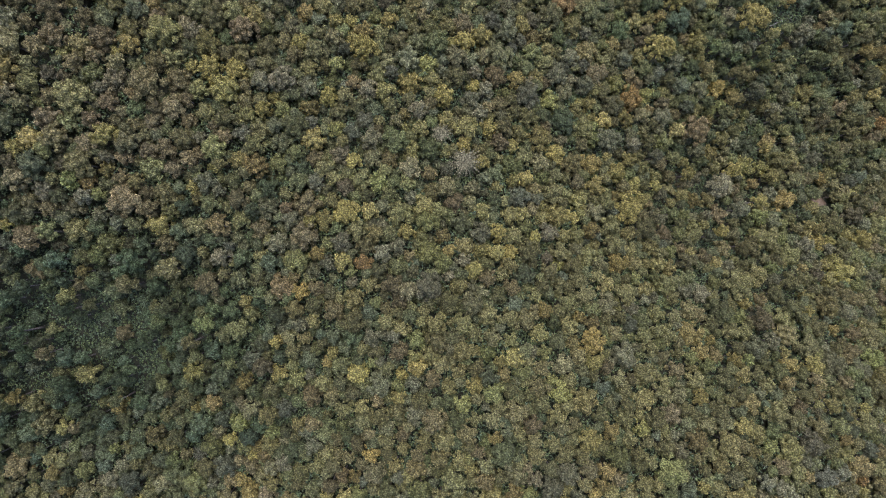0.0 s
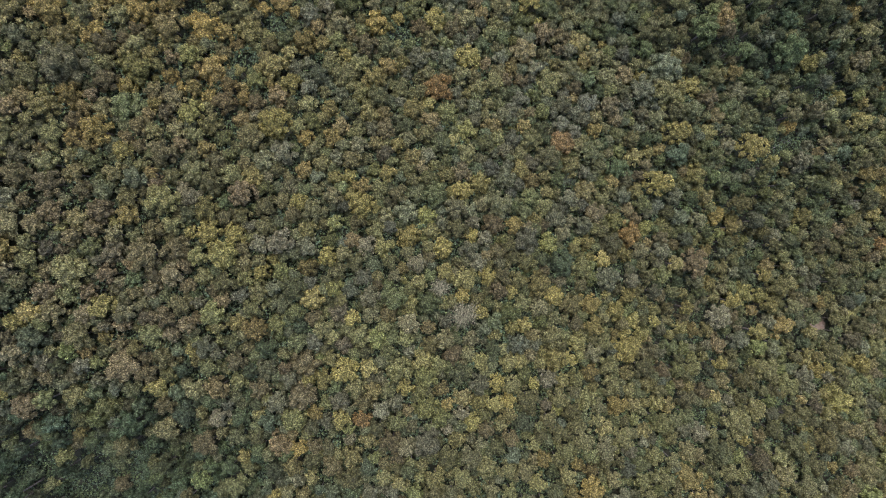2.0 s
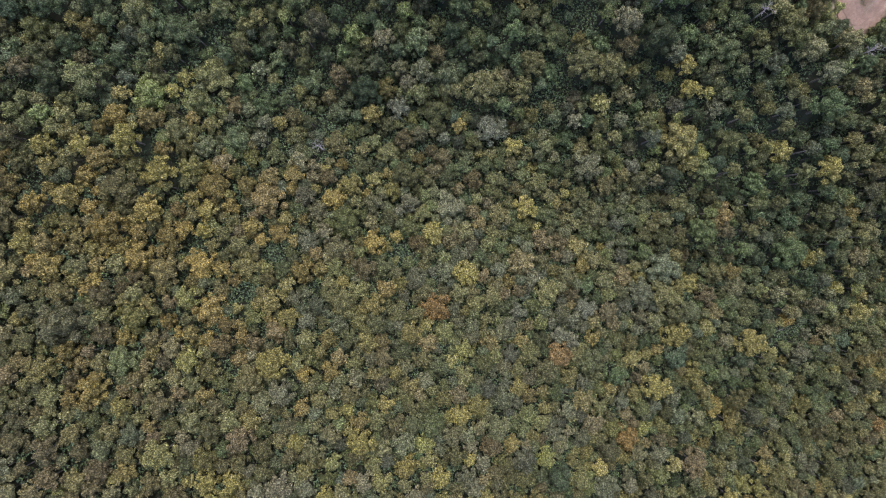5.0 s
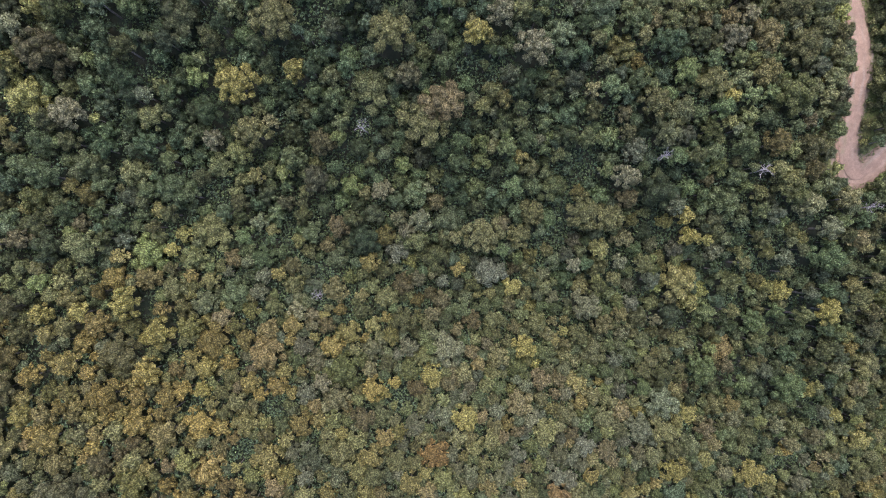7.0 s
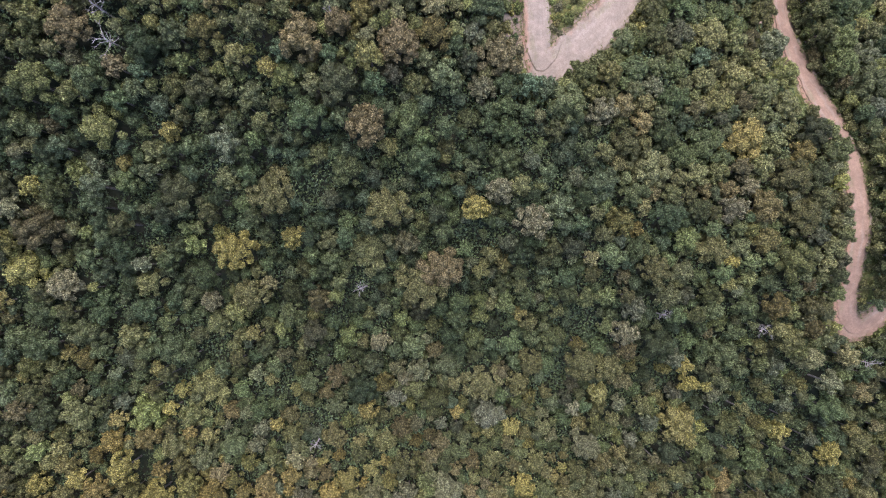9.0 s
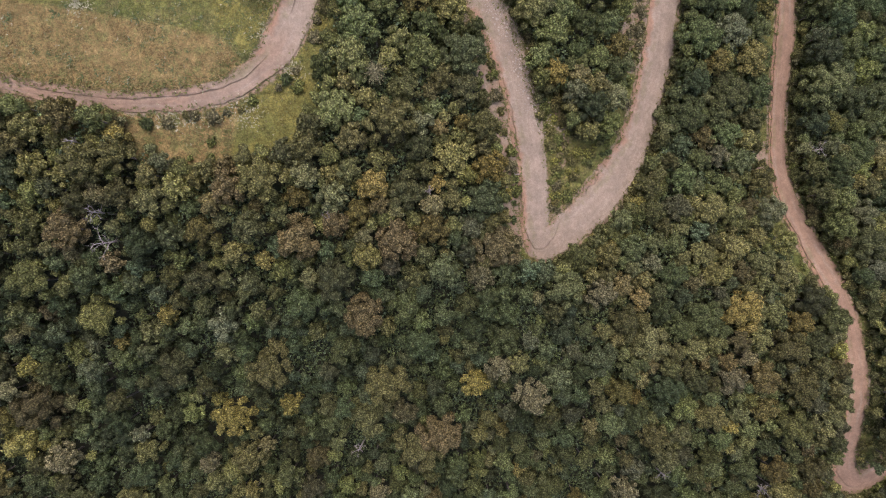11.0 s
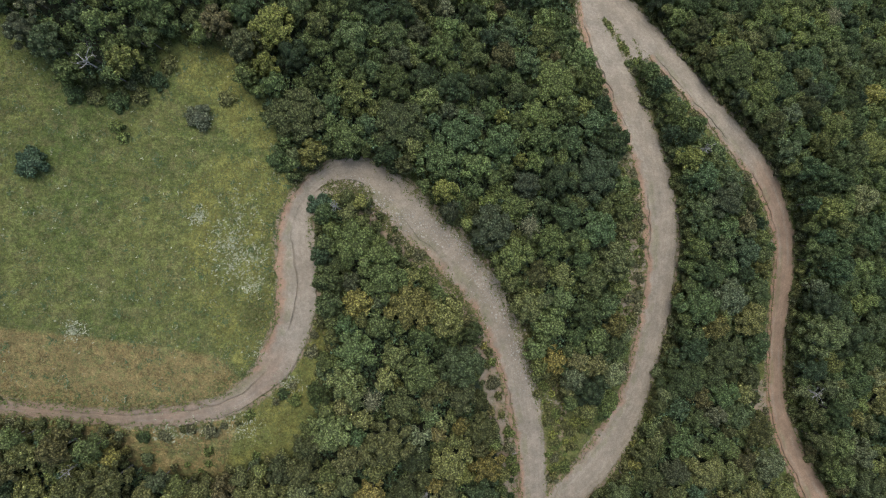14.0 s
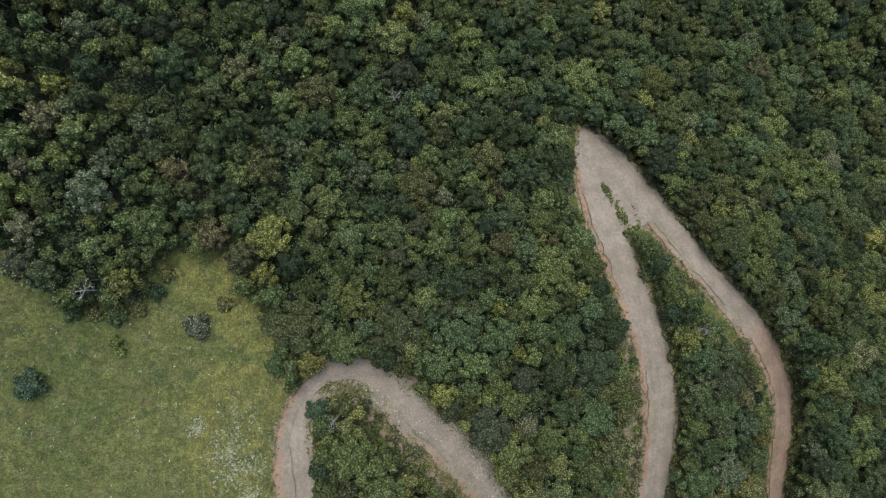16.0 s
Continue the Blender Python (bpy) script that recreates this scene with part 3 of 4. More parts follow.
GAPS = [(-19.5, -6.1, 1.7), (-22.4, -14.2, 1.6), (8.3, -35.7, 2.0), (39.3, 24.8, 2.2), (55.5, -5.2, 1.9), (16.1, -17.9, 2.0), (-1.5, -27.4, 1.5),
        (-74.7, -12.3, 3.6), (-68.5, -18.1, 2.6), (-81.8, -25.7, 2.8), (-51.1, -40.0, 1.8), (-38.1, 66.2, 2.8), (-24.2, 68.1, 2.2), (-8.1, 75.3, 2.3),
        (-31.6, 74.5, 2.0), (-47.1, 76.0, 1.9), (-71.6, 87.8, 1.8), (28.4, 121.2, 3.7), (-30.6, 107.4, 2.7), (-42.2, 115.8, 2.6), (5.1, 105.1, 2.6),
        (23.5, 108.6, 2.1), (6.4, 138.0, 2.2), (-21.5, 144.4, 1.9), (-23.4, 100.6, 1.8), (15.7, 154.0, 3.1), (-45.8, 156.1, 2.3), (-19.8, 146.0, 2.1),
        (1.1, 156.9, 1.8), (86.6, 113.7, 2.2), (80.6, 54.6, 2.6), (84.0, 56.0, 2.2), (89.5, 66.0, 2.4), (-66.0, -8.0, 2.4), (-60.5, -22.0, 2.6), (-72.0, -30.0, 2.6)]
FEATHERY = [(-0.4, 22.5, 2.2), (4.2, 17.1, 3.3), (-7.9, 189.2, 1.7), (14.8, 213.5, 1.9), (82.5, 258.2, 2.6)]
FEATURES = [(x, y, r, kind) for kind, rows in (("yellow", YELLOW_SOUTH), ("yellow", YELLOW_NORTH), ("pale", PALE), ("brown", BROWN), ("large", LARGE)) for x, y, r in rows]


# ---- where the wood stands ----
def gully(x, y):
    """How wild the wood is: 1 in the gullies, where tall and low trees stand mixed with deep openings."""
    bump = lambda cx, cy, sx, sy: np.exp(-((x - cx) / sx) ** 2 - ((y - cy) / sy) ** 2)
    return np.clip(bump(-72, -17, 34, 22) + 0.5 * bump(-62, -16, 24, 15) + 0.9 * bump(0, 120, 72, 26) * (1 - 0.7 * bump(60, 142, 24, 22)) + 0.75 * bump(82, 62, 30, 46) + 0.7 * bump(58, 92, 38, 20)
                   + 0.6 * bump(-60, 265, 40, 20) + 0.75 * bump(-40, 150, 55, 18) + 0.6 * bump(62, 18, 24, 34), 0, 1.5)


class Darts:
    """Dart throwing: keeps feet apart by a share of their crowns' radii."""

    def __init__(self):
        self.table = {}

    def clash(self, x, y, r, share):
        ci, cj = int(x // 3), int(y // 3)
        for i in range(ci - 3, ci + 4):
            for j in range(cj - 3, cj + 4):
                for px, py, pr in self.table.get((i, j), ()):
                    if (px - x) ** 2 + (py - y) ** 2 < (share * (pr + r)) ** 2:
                        return True
        return False

    def put(self, x, y, r):
        self.table.setdefault((int(x // 3), int(y // 3)), []).append((x, y, r))


def candidates(rng, tries):
    xs, ys = rng.uniform(-118, 118, tries), rng.uniform(-60, 294, tries)
    ok = np.abs(xs) < 0.75 * (EYE - land(xs, ys)) + 4
    xs, ys = xs[ok], ys[ok]
    clear = np.maximum.reduce([inside(p, xs, ys) for p in (PASTURE, MEADOW, WEDGE)] + [inside(p, xs, ys) - 0.5 for p in (SHOULDER, BENCH, FORK, INNER, LAYBY, SCRAPE)])
    bank = np.minimum(off_road(xs, ys) + 0.18, off_road(xs + np.clip(np.minimum(0.08 * xs, 2.2 + 0.0275 * xs), 0, 9) * np.where((ys < 160) & (xs > 60), 0.3, 1), ys))  # the inner banks of the roads are kept clear
    return zip(xs, ys, bank, clear)


def lower_side(rows):
    """True beyond a road's eastern, lower edge."""
    x, y = np.array([q[0] for q in rows]), np.array([q[1] for q in rows])
    d = off_road(x, y)
    return (d < 6) & (off_road(x - 1.2, y) < d - 0.4) & (off_road(x * 1.07, y) > 3) & (off_road(x * 1.035, y) > 1)


def wood_places():
    """Tree feet and crown radii of the canopy, and of the young trees in its gaps."""
    rng = np.random.default_rng(11)
    darts, out, young = Darts(), [], []
    for x, y, r, kind in FEATURES:
        darts.put(x, y, r)
    for x, y, r in FEATHERY:
        darts.put(x, y, r)
    for x, y, r in GAPS:
        darts.put(x, y, r * 0.9)
    for x, y, r in DEAD_TREES:
        darts.put(x, y, r * 0.6)
    rows = list(candidates(rng, 90000))
    east = lower_side(rows)
    for k, (x, y, d, g) in enumerate(rows):
        grown = 1 / (1 + math.exp(-(y - 85) / 25))
        r = float(np.clip(rng.lognormal(math.log(2.0 + 0.85 * grown), 0.2 + 0.08 * grown), 1.25, 4.2))
        thin = float(gully(x, y))
        if d < (0.72 if east[k] else 0.58) * r + 0.2 or g > -0.5 * r or darts.clash(x, y, r, 0.76 + 0.26 * thin):
            continue
        darts.put(x, y, r)
        out.append((x, y, r))
    for x, y, d, g in candidates(rng, 60000):
        r = float(rng.uniform(1.15, 1.95)) * (1.25 if y > 90 else 1.0)
        if d < 0.58 * r + 0.2 or g > -0.5 * r or darts.clash(x, y, r, 0.7) or rng.random() < 0.6 * float(gully(x, y)):
            continue
        darts.put(x, y, r)
        out.append((x, y, r))
    for x, y, d, g in candidates(rng, 60000):
        r = float(rng.uniform(1.0, 1.8))
        if d < 0.5 * r + 0.2 or g > -0.3 * r or darts.clash(x, y, r, 0.62):
            continue
        darts.put(x, y, r * 0.9)
        if rng.random() < 0.5 * float(gully(x, y)):
            continue
        young.append((x, y, r, rng.uniform(3.2, 6.0)))
    low = Darts()
    rows = list(candidates(rng, 120000))
    east = lower_side(rows)
    for k, (x, y, d, g) in enumerate(rows):
        if y < 110 or d < 0.15 or g > 0.1 or (d > 4.5 and (g < -4 or rng.random() < 0.4)):
            continue
        r = float(rng.uniform(0.5, 1.15)) * (1.4 if east[k] else 1.0)
        if d < 0.5 * r or low.clash(x, y, r, 0.52 if east[k] else 0.62):
            continue
        low.put(x, y, r)
        young.append((x, y, r, rng.uniform(0.7, 1.2) + (0.85 if east[k] else 0.35) * min(d, -g * 0.8 + 0.2 if g > -4 else 3.0, 3.0)))
    return np.array(out), young


# patches of the wood where one colour prevails; in the gullies deep also paints in their shade: x, y, reach x, reach y,
# colour, share
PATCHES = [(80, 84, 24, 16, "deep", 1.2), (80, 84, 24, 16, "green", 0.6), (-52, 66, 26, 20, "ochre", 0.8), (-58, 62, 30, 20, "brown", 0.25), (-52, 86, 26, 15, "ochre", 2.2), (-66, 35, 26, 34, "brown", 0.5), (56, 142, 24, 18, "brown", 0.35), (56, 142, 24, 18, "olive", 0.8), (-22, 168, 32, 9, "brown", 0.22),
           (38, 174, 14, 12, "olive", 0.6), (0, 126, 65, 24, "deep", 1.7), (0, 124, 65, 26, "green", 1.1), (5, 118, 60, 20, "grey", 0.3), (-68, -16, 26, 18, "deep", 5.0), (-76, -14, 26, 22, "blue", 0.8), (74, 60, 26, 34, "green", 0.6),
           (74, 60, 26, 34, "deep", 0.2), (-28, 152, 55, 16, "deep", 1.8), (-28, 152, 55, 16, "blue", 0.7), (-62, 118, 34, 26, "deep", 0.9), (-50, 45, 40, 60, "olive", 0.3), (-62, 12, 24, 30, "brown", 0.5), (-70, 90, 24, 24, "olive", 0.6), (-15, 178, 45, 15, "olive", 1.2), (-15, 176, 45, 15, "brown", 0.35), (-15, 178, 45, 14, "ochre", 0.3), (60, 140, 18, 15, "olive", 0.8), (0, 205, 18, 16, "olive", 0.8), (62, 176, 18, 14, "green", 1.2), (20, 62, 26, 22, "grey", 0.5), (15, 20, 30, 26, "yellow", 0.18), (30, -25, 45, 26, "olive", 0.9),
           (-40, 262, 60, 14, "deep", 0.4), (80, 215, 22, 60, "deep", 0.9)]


def tint_for(x, y, rng):
    """A tree's colour: olive and brown on the ground that comes first, deeper green towards the pasture."""
    late = 1 / (1 + math.exp(-(y - 186) / 14))
    w = {"olive": 0.6 * (1 - late) + 0.12, "green": 0.09 + 0.62 * late, "deep": 0.02 + 0.6 * late, "grey": 0.2 - 0.08 * late, "ochre": 0.1 * (1 - late),
         "yellow": 0.12 - 0.09 * late, "brown": 0.16 * (1 - 0.92 * late), "pale": 0.006 * (1 - late), "blue": 0.03 + 0.03 * late, "orange": 0.004 * (1 - late), "lime": 0.15 + 0.38 * late, "fresh": 0.045 * late}
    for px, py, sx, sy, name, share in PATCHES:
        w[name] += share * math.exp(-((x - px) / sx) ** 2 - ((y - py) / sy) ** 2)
    light = 1 + 0.22 * math.exp(-((x + 5) / 45) ** 2 - ((y - 184) / 16) ** 2)
    names, p = list(w), np.array(list(w.values()))
    k = rng.choice(len(names), 3, p=p / p.sum())
    a, b, c = (np.array(PALETTE[names[i]]) for i in k)
    return light * (0.6 * a + 0.25 * b + 0.15 * c) * (rng.uniform(0.68, 1.42) if y < 95 else rng.uniform(0.62, 1.62))


PLACES, YOUNG = wood_places()
CROWNS = [crown_shape(20 + k, lobes, 300, 0.082) for k, lobes in enumerate((17, 19, 21, 23, 18, 20, 22, 19))]
CROWNS_SLIM = [crown_shape(40 + k, lobes, 185, 0.102) for k, lobes in enumerate((12, 14, 15, 13, 14, 16))]
CROWNS_FINE = [crown_shape(80 + k, lobes, 640, 0.062) for k, lobes in enumerate((24, 28, 32, 27))]
LITTLE = [crown_shape(60 + k, 4, 48, 0.16, 0.9) for k in range(4)]
STEMS = [stem_shape(k, 4, 7) for k in range(3)]
SMALL_STEM = stem_shape(9, 0, 4)
tree_rng = np.random.default_rng(5)
near_score = np.array([(off_road(x, y)[0] if 160 < y < 262 and -30 < x < 75 else 1e3) for x, y, r in PLACES])
NEAR = set(np.argsort(near_score)[:270])
PROTOS = []


def tree_protos():
    for k, (v, f, shade) in enumerate(CROWNS + CROWNS_FINE):
        root = new("broadleaf_tree", None)
        sv, sf = STEMS[k % 3]
        stem = new("trunk", mesh_from("trunk", sv * np.array([7.0, 7.0, 6.2]), sf, BARK, True))
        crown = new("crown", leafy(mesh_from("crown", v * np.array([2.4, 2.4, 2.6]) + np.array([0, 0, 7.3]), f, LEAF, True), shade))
        stem.parent = crown.parent = root
        PROTOS.append([root, False])


def tree(x, y, r, tint, label, group, lift=1.0):
    """One tree: trunk and crown, with its own size, turn and tint."""
    slot = PROTOS[int(tree_rng.integers(8))] if r < 2.6 else PROTOS[8 + int(tree_rng.integers(4))]
    s = r / 2.4
    h = (0.62 + 0.38 * min(s, 1.3)) * tree_rng.uniform(0.88, 1.12) * lift
    m = pose(x, y, land_at(x, y) - 0.1, 0, 0, tree_rng.uniform(0, 360)) @ Matrix.Diagonal((s, s, h, 1))
    ob = copy_thing(slot[0], m) if slot[1] else slot[0]
    ob.matrix_basis, slot[1] = m, True
    for part in ob.children:
        if part.name.startswith("crown"):
            part["tint"] = [float(c) for c in tint]
    return tagged(ob, label, "tree", group)


def tree_things():
    """The trees that line the roads, and those that stand out by colour or size."""
    for n in sorted(NEAR):
        x, y, r = PLACES[n]
        tint = tint_for(x, y, tree_rng)
        shade = "yellowing" if tint[0] > 0.15 else "olive-green" if tint[0] > 0.09 else "dark green"
        tree(x, y, r, tint, f"{shade} leafy broadleaf tree beside the dirt road", "trees along the road", 1.3 if x > 66 else 0.95)
    looks = {"yellow": ("yellow", "yellow-leaved autumn tree in the closed forest canopy", "yellow trees"),
             "pale": ("pale", "pale grey-white crowned tree among olive trees", "pale trees"),
             "brown": ("brown", "rusty brown autumn tree in the forest canopy", "brown trees"),
             "large": ("olive", "large olive-green tree rising above its neighbours", "large trees")}
    for x, y, r, kind in FEATURES:
        name, label, group = looks[kind]
        name = "fresh" if name == "yellow" and y > 200 else name
        tint = np.array(PALETTE[name]) * tree_rng.uniform(0.85, 1.15)
        tint = 0.9 * tint + 0.1 * tint_for(x, y, tree_rng)
        tree(x, y, r, tint, label, group, 1.12)


def tree_mass():
    """All other trees of the wood, in one sheet of crowns and one of trunks."""
    verts, faces, tints, shades, base = [], [], [], [], 0
    sverts, sfaces, sbase = [], [], 0
    rows = [(x, y, r, 0) for n, (x, y, r) in enumerate(PLACES) if n not in NEAR] + YOUNG
    for x, y, r, small in rows:
        v, f, shade = LITTLE[int(tree_rng.integers(4))] if small else CROWNS_SLIM[int(tree_rng.integers(len(CROWNS_SLIM)))] if r < 2.15 else CROWNS[int(tree_rng.integers(len(CROWNS)))]
        a = tree_rng.uniform(0, 2 * math.pi)
        wild = float(gully(x, y))
        h = small if small else (1 + wild * tree_rng.uniform(-0.5, 0.42)) * 7.2 * (0.62 + 0.38 * min(r / 2.4, 1.3)) * tree_rng.uniform(0.84, 1.15)
        r *= 1.06 if y < 85 else 1.0
        c, s = math.cos(a) * r, math.sin(a) * r
        z = land_at(x, y)
        w = np.stack([x + v[:, 0] * c - v[:, 1] * s, y + v[:, 0] * s + v[:, 1] * c, z + h + v[:, 2] * min(r * (1.15 + 0.35 * wild), 0.62 * h)], 1)
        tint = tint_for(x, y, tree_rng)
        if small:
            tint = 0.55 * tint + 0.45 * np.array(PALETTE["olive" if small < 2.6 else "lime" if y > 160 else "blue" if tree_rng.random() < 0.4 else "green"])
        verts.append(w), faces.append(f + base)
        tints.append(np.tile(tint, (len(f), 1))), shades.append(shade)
        base += len(w)
        v, f = SMALL_STEM
        sverts.append(v * np.array([h, h, h * 0.9]) + np.array([x, y, z])), sfaces.append(f + sbase)
        sbase += len(v)
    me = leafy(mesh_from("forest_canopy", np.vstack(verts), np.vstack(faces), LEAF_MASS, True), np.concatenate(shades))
    me.attributes.new("tint", "FLOAT_VECTOR", "FACE").data.foreach_set("vector", np.vstack(tints).astype(np.float32).ravel())
    tagged(new("forest_canopy", me), "dense mixed broadleaf forest in early autumn colours", "forest", kind="stuff")
    tagged(new("forest_trunks", mesh_from("forest_trunks", np.vstack(sverts), np.vstack(sfaces), BARK, True)), "thin grey tree trunks under the canopy", "trunks", kind="stuff")


def far_wood():
    """The wood goes on beyond the stretch that the path overlooks, as plainer crowns."""
    rng = np.random.default_rng(19)
    shapes = [crown_shape(120 + k, 5, 1, 0.1, 1.1) for k in range(4)]
    darts, verts, faces, tints, shades, base = Darts(), [], [], [], [], 0
    xs, ys = rng.uniform(-150, 150, 45000), rng.uniform(-85, 325, 45000)
    seen = (np.abs(xs) < 0.75 * (EYE - land(xs, ys)) + 4.5) & (np.abs(xs) < 118) & (ys > -60) & (ys < 294)
    ok = ~seen & (inside(PASTURE, xs, ys) < -2) & (off_road(xs, ys) > 2.5)
    for x, y in zip(xs[ok], ys[ok]):
        r = float(rng.uniform(2.3, 3.5))
        if darts.clash(x, y, r, 0.63):
            continue
        darts.put(x, y, r)
        v, f, shade = shapes[int(rng.integers(4))]
        a = rng.uniform(0, 2 * math.pi)
        c, q = math.cos(a) * r, math.sin(a) * r
        verts.append(np.stack([x + v[:, 0] * c - v[:, 1] * q, y + v[:, 0] * q + v[:, 1] * c, land_at(x, y) + 2.4 * r + v[:, 2] * r * 1.2], 1))
        faces.append(f + base), tints.append(np.tile(0.8 * tint_for(x, y, rng), (len(f), 1))), shades.append(shade)
        base += len(v)
    me = leafy(mesh_from("outer_forest", np.vstack(verts), np.vstack(faces), LEAF_MASS, True), np.concatenate(shades))
    me.attributes.new("tint", "FLOAT_VECTOR", "FACE").data.foreach_set("vector", np.vstack(tints).astype(np.float32).ravel())
    tagged(new("outer_forest", me), "mixed green and olive forest further along the slope", "forest", kind="stuff")


def limb(bm, points, radii, sides=6):
    """A tapered tube through the points, closed at its tip."""
    rings = []
    for i, (q, r) in enumerate(zip(points, radii)):
        d = (Vector(points[min(i + 1, len(points) - 1)]) - Vector(points[max(i - 1, 0)])).normalized()
        u = d.orthogonal().normalized()
        v = d.cross(u)
        rings.append([bm.verts.new(Vector(q) + r * (math.cos(2 * math.pi * k / sides) * u + math.sin(2 * math.pi * k / sides) * v)) for k in range(sides)])
    for a, b in zip(rings, rings[1:]):
        for k in range(sides):
            bm.faces.new((a[k], a[(k + 1) % sides], b[(k + 1) % sides], b[k]))
    bm.faces.new(rings[-1])


def part(name, bm, material, parent, label=""):
    """Links a bmesh as one mesh object under a thing."""
    me = bpy.data.meshes.new(name)
    bm.to_mesh(me), bm.free()
    me.materials.append(material)
    ob = new(name, me)
    ob.parent = parent
    return tagged(ob, label) if label else ob


def dead_tree(x, y, r, n):
    """A bare, bleached tree: a trunk that breaks into forked branches spread as wide as r."""
    rng = random.Random(n)
    root = new("dead_tree", None)
    root.matrix_basis = pose(x, y, land_at(x, y) - 0.1, 0, 0, rng.uniform(0, 360))
    h = 6.6 + rng.uniform(-0.4, 0.8)
    lean = (rng.uniform(-0.5, 0.5), rng.uniform(-0.5, 0.5))
    at = lambda u: (lean[0] * u, lean[1] * u, h * u)
    bm = bmesh.new()
    limb(bm, [(0, 0, -0.2), at(0.35), at(0.7), at(1.0)], (0.17, 0.14, 0.1, 0.03), 8)
    part("trunk", bm, DEAD, root, "bleached grey trunk")
    count = 10 + rng.randrange(5)
    for k in range(count):
        a = 2 * math.pi * k / count + rng.uniform(-0.35, 0.35)
        u = rng.uniform(0.62, 0.95)
        reach = 0.72 * r * rng.uniform(0.35, 1.3)
        b = at(u)
        mid = (b[0] + 0.5 * reach * math.cos(a), b[1] + 0.5 * reach * math.sin(a), b[2] + rng.uniform(0.3, 0.8))
        a2 = a + rng.uniform(-0.3, 0.3)
        tip = (mid[0] + 0.5 * reach * math.cos(a2), mid[1] + 0.5 * reach * math.sin(a2), mid[2] + rng.uniform(-0.1, 0.6))
        bm = bmesh.new()
        limb(bm, [b, mid, tip], (0.05, 0.034, 0.012), 5)
        branch = part("branch", bm, DEAD, root)
        for side in (-1, 1, rng.choice((-1, 1))):
            f = rng.uniform(0.3, 0.95)
            q = tuple(mid[i] + f * (tip[i] - mid[i]) for i in range(3))
            a3 = a2 + side * rng.uniform(0.5, 1.0)
            l3 = reach * rng.uniform(0.22, 0.42)
            bm = bmesh.new()
            limb(bm, [q, (q[0] + l3 * math.cos(a3), q[1] + l3 * math.sin(a3), q[2] + rng.uniform(0, 0.4))], (0.028, 0.01), 4)
            part("twig", bm, DEAD, branch)
    return tagged(root, "bare dead tree with bleached white forked branches", "tree", "dead trees")


def feathery_tree(x, y, r, n):
    """A pale tree whose long drooping sprays fan out from the top of its trunk."""
    rng = np.random.default_rng(100 + n)
    root = new("feathery_tree", None)
    root.matrix_basis = pose(x, y, land_at(x, y) - 0.1)
    h = 7.2
    bm = bmesh.new()
    limb(bm, [(0, 0, -0.2), (0.05, 0, h * 0.5), (0, 0.03, h * 0.97)], (0.16, 0.12, 0.04), 7)
    part("trunk", bm, BARK, root)
    verts, faces = [], []
    for k in range(30):
        a, reach, rise = 2.399963 * k, r * rng.uniform(0.75, 1.12), rng.uniform(0.05, 0.5) * (1 - k / 40)
        d, side = np.array([math.cos(a), math.sin(a), 0]), np.array([-math.sin(a), math.cos(a), 0])
        spine = [np.array([0, 0, h - 0.02 * k]) + d * reach * u + np.array([0, 0, rise * math.sin(2.2 * u) - reach * 0.45 * u * u]) for u in np.linspace(0.04, 1, 7)]
        for i in range(6):
            p, q, w = spine[i], spine[i + 1], reach * 0.16 * (1 - i / 7)
            for sign in (-1, 1):
                b = len(verts)
                tip = (p + q) / 2 + d * w * 0.9 + side * sign * w - np.array([0, 0, 0.25 * w])
                verts += [p, q, tip]
                faces.append((b, b + 1, b + 2))
    crown = new("crown", leafy(mesh_from("crown", np.array(verts), np.array(faces), LEAF), rng.uniform(0.8, 1.25, len(faces))))
    crown.parent = root
    crown["tint"] = [0.15, 0.146, 0.078]
    return tagged(root, "pale feathery tree with drooping sprays in the canopy", "tree", "feathery trees")


